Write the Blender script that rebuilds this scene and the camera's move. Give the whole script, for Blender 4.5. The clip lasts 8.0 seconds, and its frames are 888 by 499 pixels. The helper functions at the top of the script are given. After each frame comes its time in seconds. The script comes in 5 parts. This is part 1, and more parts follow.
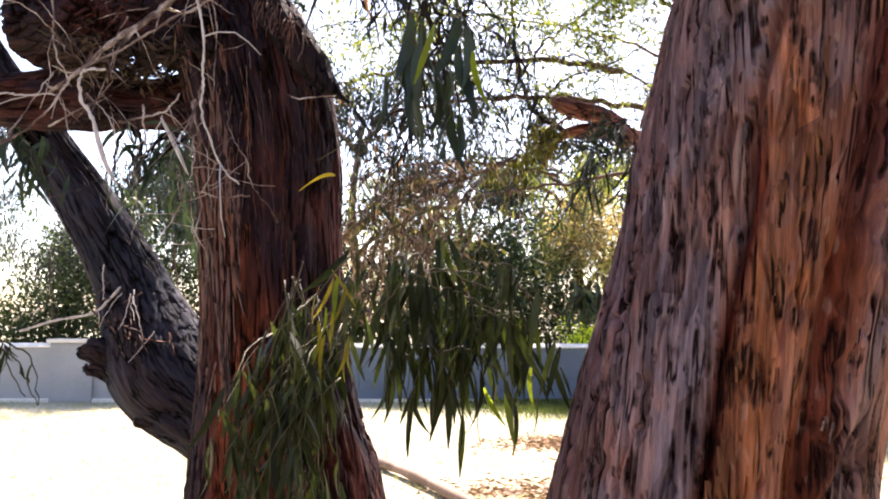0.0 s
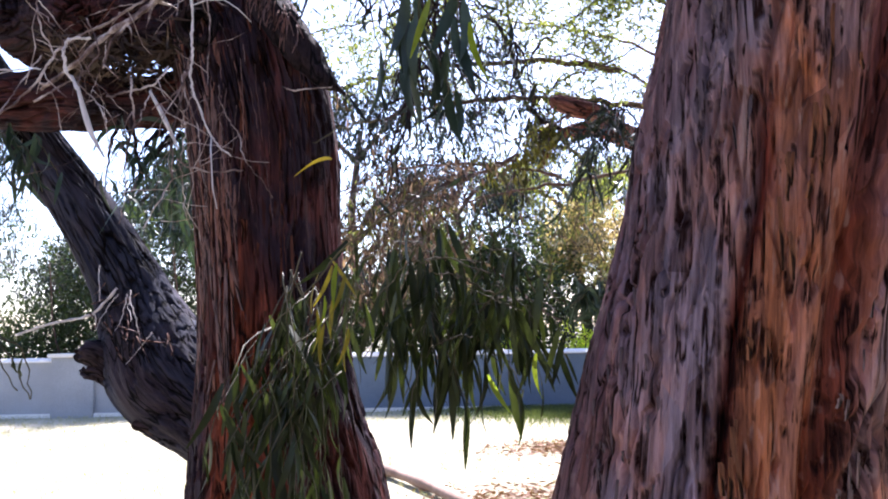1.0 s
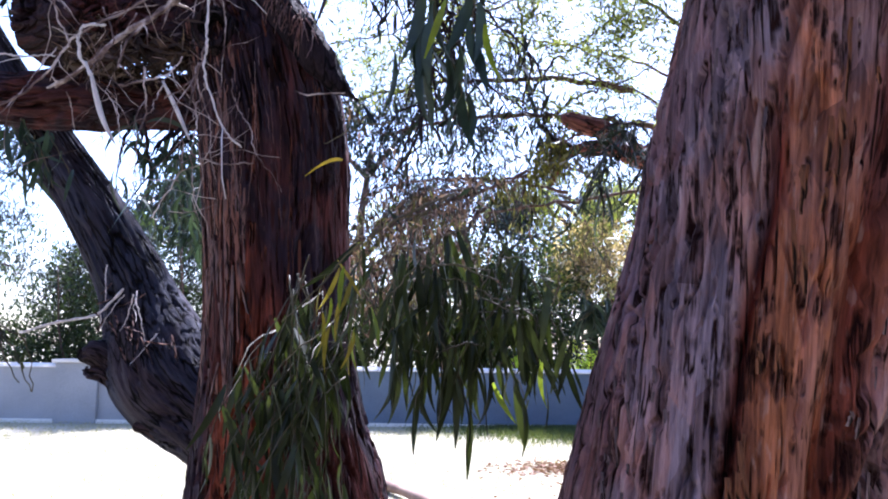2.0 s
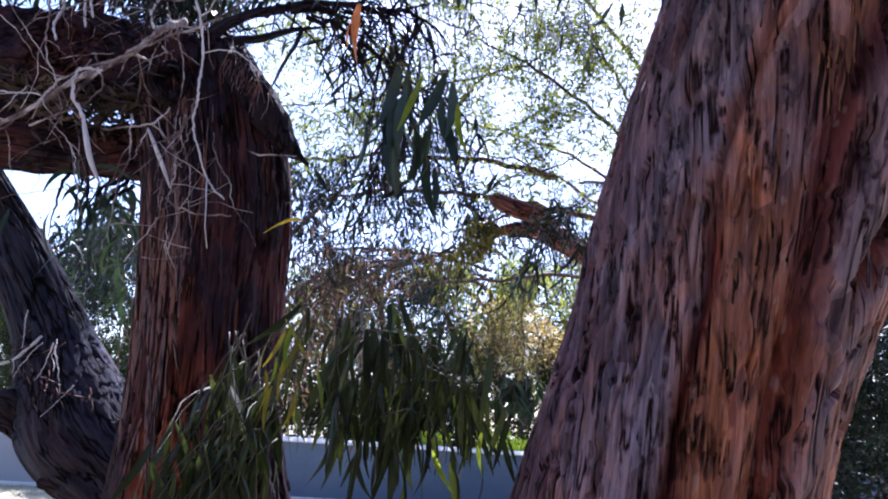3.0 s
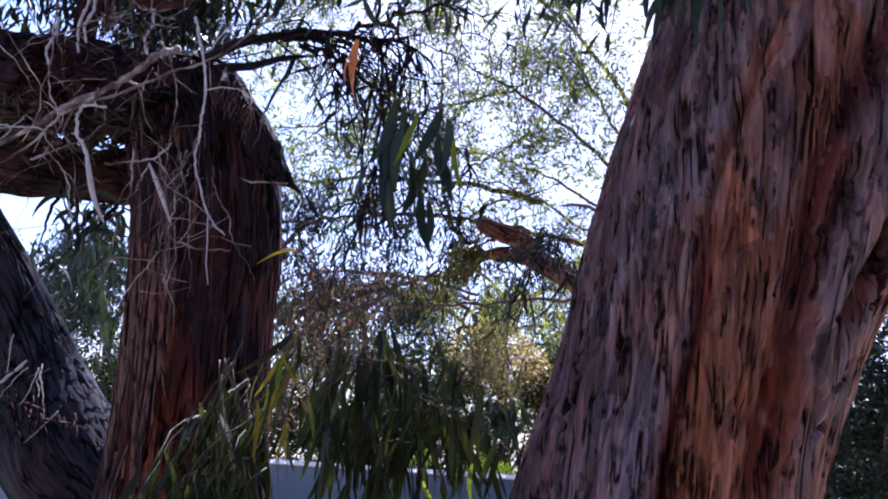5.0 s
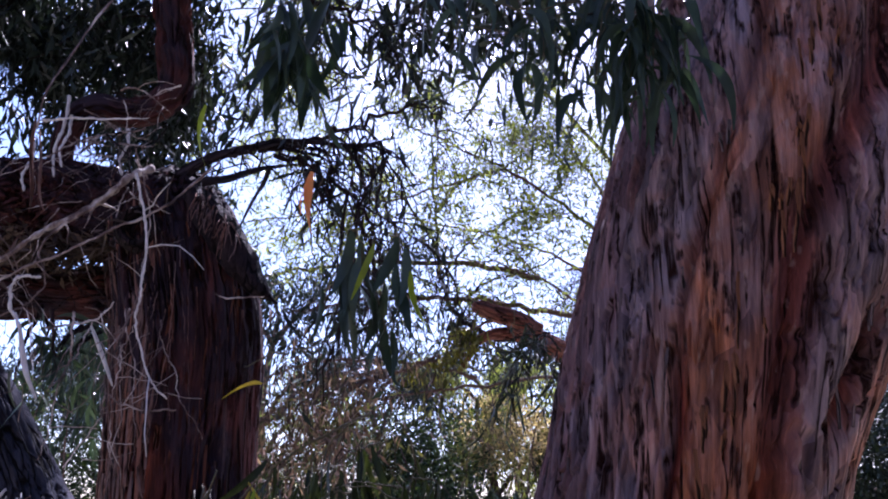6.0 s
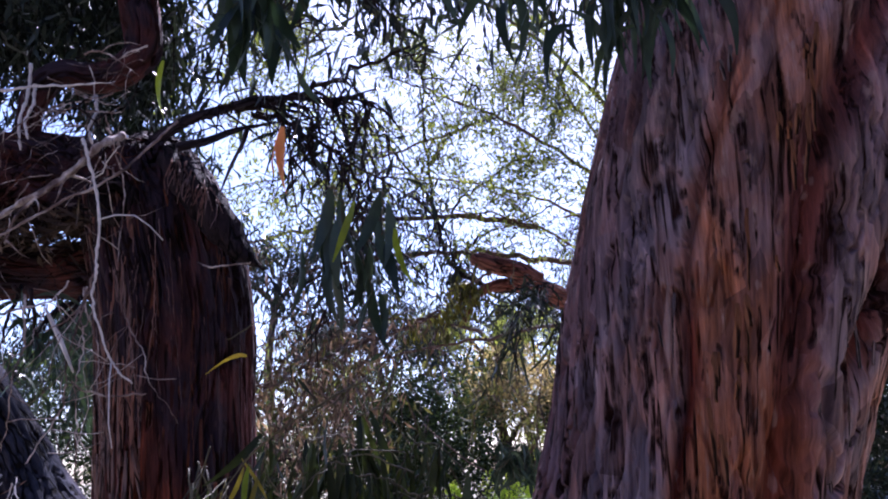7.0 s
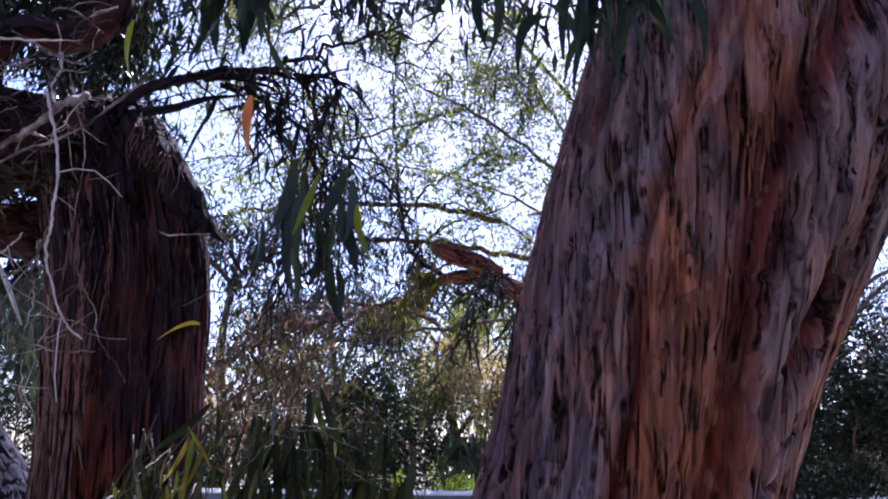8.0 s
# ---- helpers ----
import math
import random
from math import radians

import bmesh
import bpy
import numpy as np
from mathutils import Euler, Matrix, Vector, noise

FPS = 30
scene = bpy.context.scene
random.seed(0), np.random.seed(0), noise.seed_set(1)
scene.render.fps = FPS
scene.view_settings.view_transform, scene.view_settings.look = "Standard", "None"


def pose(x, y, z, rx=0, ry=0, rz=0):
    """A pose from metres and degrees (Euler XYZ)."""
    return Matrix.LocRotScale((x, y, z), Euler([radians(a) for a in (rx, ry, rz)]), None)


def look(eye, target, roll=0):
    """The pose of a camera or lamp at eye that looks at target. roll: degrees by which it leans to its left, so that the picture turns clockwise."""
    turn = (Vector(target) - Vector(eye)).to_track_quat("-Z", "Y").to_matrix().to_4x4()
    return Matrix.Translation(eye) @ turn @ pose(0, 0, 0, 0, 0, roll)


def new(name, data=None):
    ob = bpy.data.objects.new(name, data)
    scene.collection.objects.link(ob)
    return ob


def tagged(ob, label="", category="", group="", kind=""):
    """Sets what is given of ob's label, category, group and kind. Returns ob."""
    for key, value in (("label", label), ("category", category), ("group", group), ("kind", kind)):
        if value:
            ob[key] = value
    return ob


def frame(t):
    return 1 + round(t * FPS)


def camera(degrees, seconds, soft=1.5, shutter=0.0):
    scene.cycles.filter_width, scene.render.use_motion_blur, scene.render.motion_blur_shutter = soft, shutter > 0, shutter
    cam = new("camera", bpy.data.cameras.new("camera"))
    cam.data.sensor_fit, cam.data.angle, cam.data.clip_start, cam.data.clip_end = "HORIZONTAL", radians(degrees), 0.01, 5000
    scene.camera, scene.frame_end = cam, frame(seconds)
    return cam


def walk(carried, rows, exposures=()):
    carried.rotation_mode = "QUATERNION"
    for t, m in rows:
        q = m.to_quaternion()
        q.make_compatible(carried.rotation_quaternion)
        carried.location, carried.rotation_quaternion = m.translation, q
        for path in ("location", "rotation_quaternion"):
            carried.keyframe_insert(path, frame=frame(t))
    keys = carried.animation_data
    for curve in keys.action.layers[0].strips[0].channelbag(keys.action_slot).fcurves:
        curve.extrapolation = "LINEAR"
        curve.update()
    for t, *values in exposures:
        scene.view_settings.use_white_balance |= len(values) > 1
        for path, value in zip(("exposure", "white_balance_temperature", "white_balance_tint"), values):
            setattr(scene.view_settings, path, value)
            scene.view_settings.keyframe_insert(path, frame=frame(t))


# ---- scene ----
cam = camera(58.4, 8.0, 2.0)
# seconds, x, y, z, yaw, pitch, roll
PATH = [
    (0.0, -0.0001, 0.0005, 1.6003, 0.01, 4.75, -0.09),
    (0.5, -0.0107, 0.0274, 1.5605, -0.07, 5.78, 0.79),
    (1.0, -0.0008, 0.0504, 1.5410, 0.04, 5.49, 1.05),
    (1.2, 0.0041, 0.0417, 1.5223, 0.65, 6.09, 1.43),
    (2.3, -0.0124, 0.0722, 1.5082, -0.74, 7.41, -2.35),
    (2.5, -0.0243, 0.0608, 1.5035, -2.62, 10.22, -2.98),
    (3.0, -0.0992, 0.0213, 1.4859, -5.59, 12.34, -3.71),
    (3.5, -0.1401, 0.0289, 1.4785, -6.24, 12.02, -5.67),
    (4.0, -0.1465, 0.0479, 1.4780, -6.73, 12.44, -4.00),
    (4.2, -0.1415, 0.0401, 1.4849, -6.59, 13.15, -4.05),
    (5.3, -0.1130, -0.0044, 1.5241, -6.97, 14.52, -3.79),
    (5.5, -0.0768, -0.0049, 1.5467, -6.68, 16.60, -1.33),
    (6.0, -0.0387, -0.0141, 1.6453, -6.00, 18.66, -1.23),
    (6.5, -0.0290, 0.0326, 1.6589, -5.75, 17.57, -2.49),
    (7.0, -0.0044, 0.0960, 1.6811, -6.05, 15.33, 2.11),
    (7.5, -0.0147, 0.1055, 1.6817, -7.95, 14.61, 3.10),
    (7.6, -0.0205, 0.0895, 1.6749, -7.78, 13.33, 1.82),
    (7.8, -0.0110, 0.0891, 1.6668, -10.92, 12.67, 0.30),
    (8.0, -0.0015, 0.0887, 1.6587, -8.87, 14.69, -1.02),
]
EXPOSURE = [(0.0, 2.46, 7000, 23), (1.0, 2.34, 5800, 26), (2.5, 2.12, 5300, 29), (3.5, 1.72, 5350, 32), (8.0, 1.50, 5350, 38)]   # seconds, stops, kelvin, tint
walk(cam, [(t, pose(x, y, z, 90 + pitch, 0, yaw) @ pose(0, 0, 0, 0, 0, -roll)) for t, x, y, z, yaw, pitch, roll in PATH], EXPOSURE)

# ---- light ----
SUN_ELEVATION, SUN_AZIMUTH = 52.0, 18.0     # degrees; azimuth from +y towards +x
world = bpy.data.worlds.new("sky")
scene.world = world
world.use_nodes = True
wn = world.node_tree
wn.nodes.clear()
sky = wn.nodes.new("ShaderNodeTexSky")
sky.sky_type, sky.sun_disc = "NISHITA", False
sky.sun_elevation, sky.sun_rotation = radians(SUN_ELEVATION), radians(SUN_AZIMUTH)
sky.dust_density = 1.0
back = wn.nodes.new("ShaderNodeBackground")
back.inputs["Strength"].default_value = 0.105
wout = wn.nodes.new("ShaderNodeOutputWorld")
wn.links.new(sky.outputs[0], back.inputs[0])
wn.links.new(back.outputs[0], wout.inputs[0])
sun_data = bpy.data.lights.new("sun", "SUN")
sun_data.energy, sun_data.angle, sun_data.color = 4.6, radians(0.55), (1.0, 0.95, 0.87)
sun = new("sun", sun_data)
_e, _a = radians(SUN_ELEVATION), radians(SUN_AZIMUTH)
sun.matrix_world = look((20 * math.cos(_e) * math.sin(_a), 20 * math.cos(_e) * math.cos(_a), 20 * math.sin(_e)), (0, 0, 0))

# ---- materials ----
def nodes_of(name):
    m = bpy.data.materials.new(name)
    m.use_nodes = True
    nt = m.node_tree
    return m, nt, nt.nodes["Principled BSDF"]


def node(nt, kind, **values):
    n = nt.nodes.new(kind)
    for k, v in values.items():
        n.inputs[k.replace("_", " ")].default_value = v
    return n


def ramp(nt, source, stops):
    r = nt.nodes.new("ShaderNodeValToRGB")
    while len(r.color_ramp.elements) < len(stops):
        r.color_ramp.elements.new(0.5)
    for el, (p, c) in zip(r.color_ramp.elements, stops):
        el.position, el.color = p, (*c, 1)
    nt.links.new(source, r.inputs[0])
    return r.outputs[0]


def noise_tex(nt, vector, scale, detail=4.0, rough=0.6, distortion=0.0):
    n = node(nt, "ShaderNodeTexNoise", Scale=scale, Detail=detail, Roughness=rough, Distortion=distortion)
    nt.links.new(vector, n.inputs["Vector"])
    return n.outputs["Fac"]


def stretched(nt, sx, sy, sz):
    co = nt.nodes.new("ShaderNodeTexCoord")
    mp = nt.nodes.new("ShaderNodeMapping")
    mp.inputs["Scale"].default_value = (sx, sy, sz)
    nt.links.new(co.outputs["Object"], mp.inputs["Vector"])
    return mp.outputs[0]


def mix(nt, fac, a, b, blend="MIX"):
    m = nt.nodes.new("ShaderNodeMix")
    m.data_type, m.blend_type = "RGBA", blend
    for sock, v in ((m.inputs[0], fac), (m.inputs[6], a), (m.inputs[7], b)):
        if isinstance(v, (int, float)):
            sock.default_value = v
        elif isinstance(v, tuple):
            sock.default_value = (*v, 1)
        else:
            nt.links.new(v, sock)
    return m.outputs[2]


def bump(nt, bsdf, height, strength, distance):
    b = node(nt, "ShaderNodeBump", Strength=strength, Distance=distance)
    nt.links.new(height, b.inputs["Height"])
    nt.links.new(b.outputs[0], bsdf.inputs["Normal"])


def grain(nt, sx, sy, sz):
    """Coordinates that follow the wood: across the bark in x and y, along the stem in z."""
    at = nt.nodes.new("ShaderNodeAttribute")
    at.attribute_name = "grain"
    mp = nt.nodes.new("ShaderNodeMapping")
    mp.inputs["Scale"].default_value = (sx, sy, sz)
    nt.links.new(at.outputs["Vector"], mp.inputs["Vector"])
    return mp.outputs[0]


def bark_material(name, grey, red, pale, fine=70, own_grain=True, split=(0.03, 0.12), cells_per=34, gates=(0.42, 0.55), depth=0.014, deep=0.35, run=0.10, chip=0.85, tint=0.0, ragged=0.014, raw=None):
    """Fibrous bark: weathered grey where the 'weather' attribute is high, raw red-brown where it is low."""
    m, nt, bsdf = nodes_of(name)
    co = grain if own_grain else stretched
    fibre = noise_tex(nt, co(nt, 1, 1, 0.06), fine, 6, 0.7)
    streak = noise_tex(nt, co(nt, 1, 1, 0.10), 17, 6, 0.72)
    patch = noise_tex(nt, co(nt, 1, 1, 0.45), 6, 4, 0.6, 0.5)
    warp = nt.nodes.new("ShaderNodeTexNoise")
    warp.inputs["Scale"].default_value = 22
    warp.inputs["Detail"].default_value = 5.0 if tint else 2.0
    nt.links.new(co(nt, 1, 1, 0.8), warp.inputs["Vector"])
    bend = nt.nodes.new("ShaderNodeVectorMath")
    bend.operation = "MULTIPLY_ADD"
    nt.links.new(warp.outputs["Color"], bend.inputs[0])
    bend.inputs[1].default_value = (ragged, ragged, 0.0)
    nt.links.new(co(nt, 1, 1, 0.25 if own_grain == "arc" else run), bend.inputs[2])
    if own_grain == "arc":
        cut, join = nt.nodes.new("ShaderNodeSeparateXYZ"), nt.nodes.new("ShaderNodeCombineXYZ")
        nt.links.new(bend.outputs[0], cut.inputs[0])
        nt.links.new(cut.outputs[0], join.inputs[0])
        nt.links.new(cut.outputs[2], join.inputs[1])
        plates = nt.nodes.new("ShaderNodeTexVoronoi")
        plates.voronoi_dimensions = "2D"
        plates.inputs["Scale"].default_value = cells_per
        nt.links.new(join.outputs[0], plates.inputs["Vector"])
        shade = nt.nodes.new("ShaderNodeSeparateColor")
        nt.links.new(plates.outputs["Color"], shade.inputs[0])
    else:
        cells = nt.nodes.new("ShaderNodeTexVoronoi")
        cells.feature = "DISTANCE_TO_EDGE"
        cells.inputs["Scale"].default_value = cells_per
        nt.links.new(bend.outputs[0], cells.inputs["Vector"])
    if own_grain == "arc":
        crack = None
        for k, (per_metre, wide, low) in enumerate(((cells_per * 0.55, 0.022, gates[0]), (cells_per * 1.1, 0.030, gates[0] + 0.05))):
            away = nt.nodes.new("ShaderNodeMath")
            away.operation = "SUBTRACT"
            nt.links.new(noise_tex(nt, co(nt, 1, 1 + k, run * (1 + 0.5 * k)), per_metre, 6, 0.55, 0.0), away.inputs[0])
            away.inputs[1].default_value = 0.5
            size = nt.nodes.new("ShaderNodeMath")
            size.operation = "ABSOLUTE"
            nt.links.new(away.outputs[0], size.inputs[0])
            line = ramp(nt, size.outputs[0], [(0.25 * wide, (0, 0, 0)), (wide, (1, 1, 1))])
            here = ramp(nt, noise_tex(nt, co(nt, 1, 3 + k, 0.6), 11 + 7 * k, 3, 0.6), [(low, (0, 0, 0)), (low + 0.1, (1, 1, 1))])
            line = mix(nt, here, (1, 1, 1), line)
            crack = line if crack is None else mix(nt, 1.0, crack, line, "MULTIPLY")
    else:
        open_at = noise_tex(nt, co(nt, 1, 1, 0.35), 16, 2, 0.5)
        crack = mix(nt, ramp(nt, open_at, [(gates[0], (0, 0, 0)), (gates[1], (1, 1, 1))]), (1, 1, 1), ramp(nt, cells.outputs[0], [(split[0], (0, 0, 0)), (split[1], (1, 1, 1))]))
    red_c = ramp(nt, streak, [(0.30, tuple(deep * c for c in red)), (0.45 if deep > 0.3 else 0.52, red), (0.58, tuple(min(1, 1.3 * c) for c in red)), (0.72, pale)])
    grey_c = ramp(nt, streak, [(0.30, tuple((deep + 0.1) * c for c in grey)), (0.47, grey), (0.62, tuple(min(1, 1.35 * c) for c in grey)), (0.78, pale)])
    blotch = ramp(nt, patch, [(0.42, (0, 0, 0)), (0.60, (1, 1, 1))])
    add = nt.nodes.new("ShaderNodeMath")
    add.operation, add.use_clamp = "MULTIPLY_ADD", True
    nt.links.new(blotch, add.inputs[0])
    add.inputs[1].default_value = 0.5
    sub = nt.nodes.new("ShaderNodeMath")
    sub.operation = "SUBTRACT"
    sub.inputs[1].default_value = 0.28
    if own_grain:
        att = nt.nodes.new("ShaderNodeAttribute")
        att.attribute_name = "weather"
        nt.links.new(att.outputs["Fac"], sub.inputs[0])
    else:
        nt.links.new(nt.nodes.new("ShaderNodeObjectInfo").outputs["Random"], sub.inputs[0])
    nt.links.new(sub.outputs[0], add.inputs[2])
    amount = add.outputs[0]
    if tint:
        shift = nt.nodes.new("ShaderNodeMath")
        shift.operation, shift.use_clamp = "MULTIPLY_ADD", True
        lean = nt.nodes.new("ShaderNodeMath")
        lean.operation = "SUBTRACT"
        nt.links.new(shade.outputs[1], lean.inputs[0])
        lean.inputs[1].default_value = 0.5
        nt.links.new(lean.outputs[0], shift.inputs[0])
        shift.inputs[1].default_value = 0.4 * tint
        nt.links.new(amount, shift.inputs[2])
        amount = shift.outputs[0]
    col = mix(nt, amount, red_c, grey_c)
    if tint:
        col = mix(nt, tint, col, ramp(nt, shade.outputs[0], [(0.0, (0.5, 0.46, 0.46)), (0.5, (1.0, 0.98, 0.97)), (1.0, (1.55, 1.5, 1.45))]), "MULTIPLY")
    if own_grain:
        # Mask of raw red bark, with painted edge and hollow shade mixed in.
        inner = nt.nodes.new("ShaderNodeAttribute")
        inner.attribute_name = "raw_bark_and_shade"
        col = mix(nt, inner.outputs["Fac"], col, ramp(nt, streak, [(0.35, tuple(0.25 * c for c in raw or red)), (0.6, tuple(0.8 * c for c in raw or red)), (0.75, red)]))
    col = mix(nt, 0.85, col, ramp(nt, fibre, [(0.32, (0.4, 0.37, 0.37)), (0.5, (0.95, 0.95, 0.95)), (0.7, (1.45, 1.38, 1.3))]), "MULTIPLY")
    chips = noise_tex(nt, co(nt, 1, 1, 0.13), 78, 3, 0.5)
    col = mix(nt, ramp(nt, chips, [(0.59, (0, 0, 0)), (0.65, (chip, chip, chip))]), col, tuple(0.16 * c for c in red))
    col = mix(nt, ramp(nt, noise_tex(nt, co(nt, 1, 1, 0.3), 48, 3, 0.5), [(0.62, (0, 0, 0)), (0.70, (0.3, 0.3, 0.3))]), col, pale)
    # Cracks coloured near black, which deepens the shade inside them.
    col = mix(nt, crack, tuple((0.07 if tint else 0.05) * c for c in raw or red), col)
    nt.links.new(col, bsdf.inputs["Base Color"])
    bsdf.inputs["Roughness"].default_value = 0.8
    bsdf.inputs["Specular IOR Level"].default_value = 0.15
    both = nt.nodes.new("ShaderNodeMath")
    both.operation = "MULTIPLY_ADD"
    relief = fibre
    if tint:
        ridge = noise_tex(nt, co(nt, 1, 5, 0.05), 48, 5, 0.6)
        col = mix(nt, 0.7, col, ramp(nt, ridge, [(0.36, (0.42, 0.38, 0.38)), (0.52, (1.0, 1.0, 1.0)), (0.66, (1.3, 1.26, 1.22))]), "MULTIPLY")
        nt.links.new(col, bsdf.inputs["Base Color"])
        relief = mix(nt, 0.6, fibre, ridge)
    nt.links.new(relief, both.inputs[0])
    both.inputs[1].default_value = 1.3 if tint else 0.5
    nt.links.new(crack, both.inputs[2])
    bump(nt, bsdf, both.outputs[0], 1.0, depth)
    return m


def leaf_material(name, dark, light, gloss=0.42, glow=0.4, island=False):
    """Leaf: diffuse and translucent, with each leaf a little different."""
    m, nt, bsdf = nodes_of(name)
    if island:
        src = nt.nodes.new("ShaderNodeNewGeometry").outputs["Random Per Island"]
    else:
        src = nt.nodes.new("ShaderNodeObjectInfo").outputs["Random"]
    col = ramp(nt, src, [(0.0, dark), (0.55, tuple((a + b) / 2 for a, b in zip(dark, light))), (1.0, light)])
    if not island:
        v = stretched(nt, 1, 1, 1)
        col = mix(nt, 0.5, col, ramp(nt, noise_tex(nt, v, 40), [(0.3, (0.6, 0.6, 0.55)), (0.7, (1.25, 1.2, 1.0))]), "MULTIPLY")
    nt.links.new(col, bsdf.inputs["Base Color"])
    bsdf.inputs["Roughness"].default_value = gloss
    bsdf.inputs["Specular IOR Level"].default_value = 0.28
    tr = nt.nodes.new("ShaderNodeBsdfTranslucent")
    warm = mix(nt, 1.0, col, (1.3, 1.38, 0.62), "MULTIPLY")
    nt.links.new(warm, tr.inputs[0])
    sh = nt.nodes.new("ShaderNodeMixShader")
    sh.inputs[0].default_value = glow
    nt.links.new(bsdf.outputs[0], sh.inputs[1])
    nt.links.new(tr.outputs[0], sh.inputs[2])
    nt.links.new(sh.outputs[0], nt.nodes["Material Output"].inputs["Surface"])
    return m


def rough_material(name, stops, scale, scale2, roughness=0.9, relief=0.3, depth=0.01, stretch=(1, 1, 1)):
    m, nt, bsdf = nodes_of(name)
    v = stretched(nt, *stretch)
    big, fine = noise_tex(nt, v, scale, 5, 0.6), noise_tex(nt, v, scale2, 6, 0.7)
    col = ramp(nt, big, stops)
    col = mix(nt, 0.7, col, ramp(nt, fine, [(0.3, (0.6, 0.6, 0.6)), (0.7, (1.25, 1.25, 1.25))]), "MULTIPLY")
    nt.links.new(col, bsdf.inputs["Base Color"])
    bsdf.inputs["Roughness"].default_value = roughness
    bump(nt, bsdf, fine, relief, depth)
    return m


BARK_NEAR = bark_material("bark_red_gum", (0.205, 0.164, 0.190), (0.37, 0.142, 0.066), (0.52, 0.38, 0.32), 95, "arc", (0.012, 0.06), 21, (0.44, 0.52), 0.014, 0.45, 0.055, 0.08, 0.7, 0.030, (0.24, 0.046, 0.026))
# The near-black grey holds the shade of upper trunk and limbs; red is raw bark.
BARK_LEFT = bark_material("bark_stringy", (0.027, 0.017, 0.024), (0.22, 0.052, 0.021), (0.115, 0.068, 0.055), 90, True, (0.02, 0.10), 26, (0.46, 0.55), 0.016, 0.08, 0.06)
BARK_LIMB = bark_material("bark_limb", (0.033, 0.036, 0.054), (0.050, 0.030, 0.028), (0.10, 0.085, 0.085), 70, True, (0.02, 0.09))
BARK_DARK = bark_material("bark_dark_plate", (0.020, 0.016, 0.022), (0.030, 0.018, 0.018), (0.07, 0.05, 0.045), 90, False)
BARK_STUB = bark_material("bark_stub", (0.15, 0.085, 0.075), (0.15, 0.05, 0.034), (0.42, 0.28, 0.22), 70, True, (0.02, 0.08))
FLAKE_GREY = bark_material("bark_flake_grey", (0.185, 0.145, 0.15), (0.185, 0.13, 0.13), (0.38, 0.28, 0.25), 90, False)
FLAKE_RED = bark_material("bark_flake_red", (0.22, 0.10, 0.052), (0.24, 0.098, 0.046), (0.36, 0.23, 0.16), 90, False)
FLAKE_LEFT = bark_material("bark_shred", (0.065, 0.04, 0.037), (0.15, 0.05, 0.025), (0.30, 0.20, 0.14), 110, False)
STRIP_TORN = bark_material("torn_bark_strip", (0.20, 0.14, 0.13), (0.24, 0.12, 0.085), (0.42, 0.30, 0.25), 90, False)
BARK_FAR = rough_material("bark_far", [(0.3, (0.045, 0.028, 0.022)), (0.6, (0.10, 0.055, 0.04)), (0.8, (0.20, 0.12, 0.085))], 3, 30, stretch=(1, 1, 0.2))
# Ramp paints sunlit pale and shaded dark stretches along the twigs.
TWIG_DRY = rough_material("dry_twig", [(0.36, (0.05, 0.030, 0.026)), (0.48, (0.22, 0.15, 0.125)), (0.60, (0.62, 0.53, 0.47)), (0.70, (0.80, 0.74, 0.68))], 13, 130, 0.8)
# Shred copy made paler for the light on the trunk's left side.
FLAKE_LIT_SIDE = bark_material("lit_side_shred", (0.17, 0.12, 0.112), (0.24, 0.11, 0.075), (0.42, 0.31, 0.26), 110, False)
TWIG_GREEN = rough_material("leafy_twig", [(0.3, (0.035, 0.026, 0.014)), (0.7, (0.12, 0.10, 0.035))], 10, 100, 0.6)
# Near-white so that strips and twigs look lit by the sun.
STRIP_PALE = rough_material("lit_pale_strip", [(0.3, (0.62, 0.57, 0.53)), (0.7, (0.84, 0.80, 0.76))], 20, 150, 0.8, stretch=(1, 1, 0.2))
LEAF = leaf_material("gum_leaf", (0.009, 0.015, 0.006), (0.056, 0.072, 0.024), 0.45, 0.25)
LEAF_BLUE = leaf_material("gum_leaf_blue", (0.018, 0.034, 0.030), (0.065, 0.098, 0.078), 0.38, 0.3)
LEAF_YELLOW = leaf_material("old_leaf", (0.45, 0.30, 0.03), (0.55, 0.42, 0.06), 0.4, 0.5)
# Gum leaf again with shade in its colour, for sprays beside the trunk.
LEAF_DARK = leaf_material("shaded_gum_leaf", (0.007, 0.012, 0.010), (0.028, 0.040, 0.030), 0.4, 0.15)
# Yellow-olive leaf colour that stands for gum leaves caught by sun.
LEAF_OLIVE = leaf_material("sunlit_yellow_leaf", (0.14, 0.12, 0.02), (0.34, 0.26, 0.04), 0.4, 0.5)
# Lime copy of the gum leaf, bright where single leaves are lit.
LEAF_LIME = leaf_material("lit_lime_leaf", (0.17, 0.23, 0.025), (0.25, 0.31, 0.04), 0.4, 0.55)
LEAF_ORANGE = leaf_material("dead_leaf", (0.62, 0.20, 0.10), (0.70, 0.27, 0.16), 0.6, 0.5)
# Crown leaf copies: sunlit, shaded and backlit tones are in the base colours.
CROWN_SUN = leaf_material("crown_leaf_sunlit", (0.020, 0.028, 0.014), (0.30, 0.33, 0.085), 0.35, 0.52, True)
CROWN_SHADE = leaf_material("crown_leaf_shaded", (0.010, 0.013, 0.007), (0.13, 0.12, 0.05), 0.4, 0.35, True)
CROWN_BLUE = leaf_material("crown_leaf_blue_backlit", (0.006, 0.011, 0.010), (0.04, 0.056, 0.046), 0.35, 0.14, True)
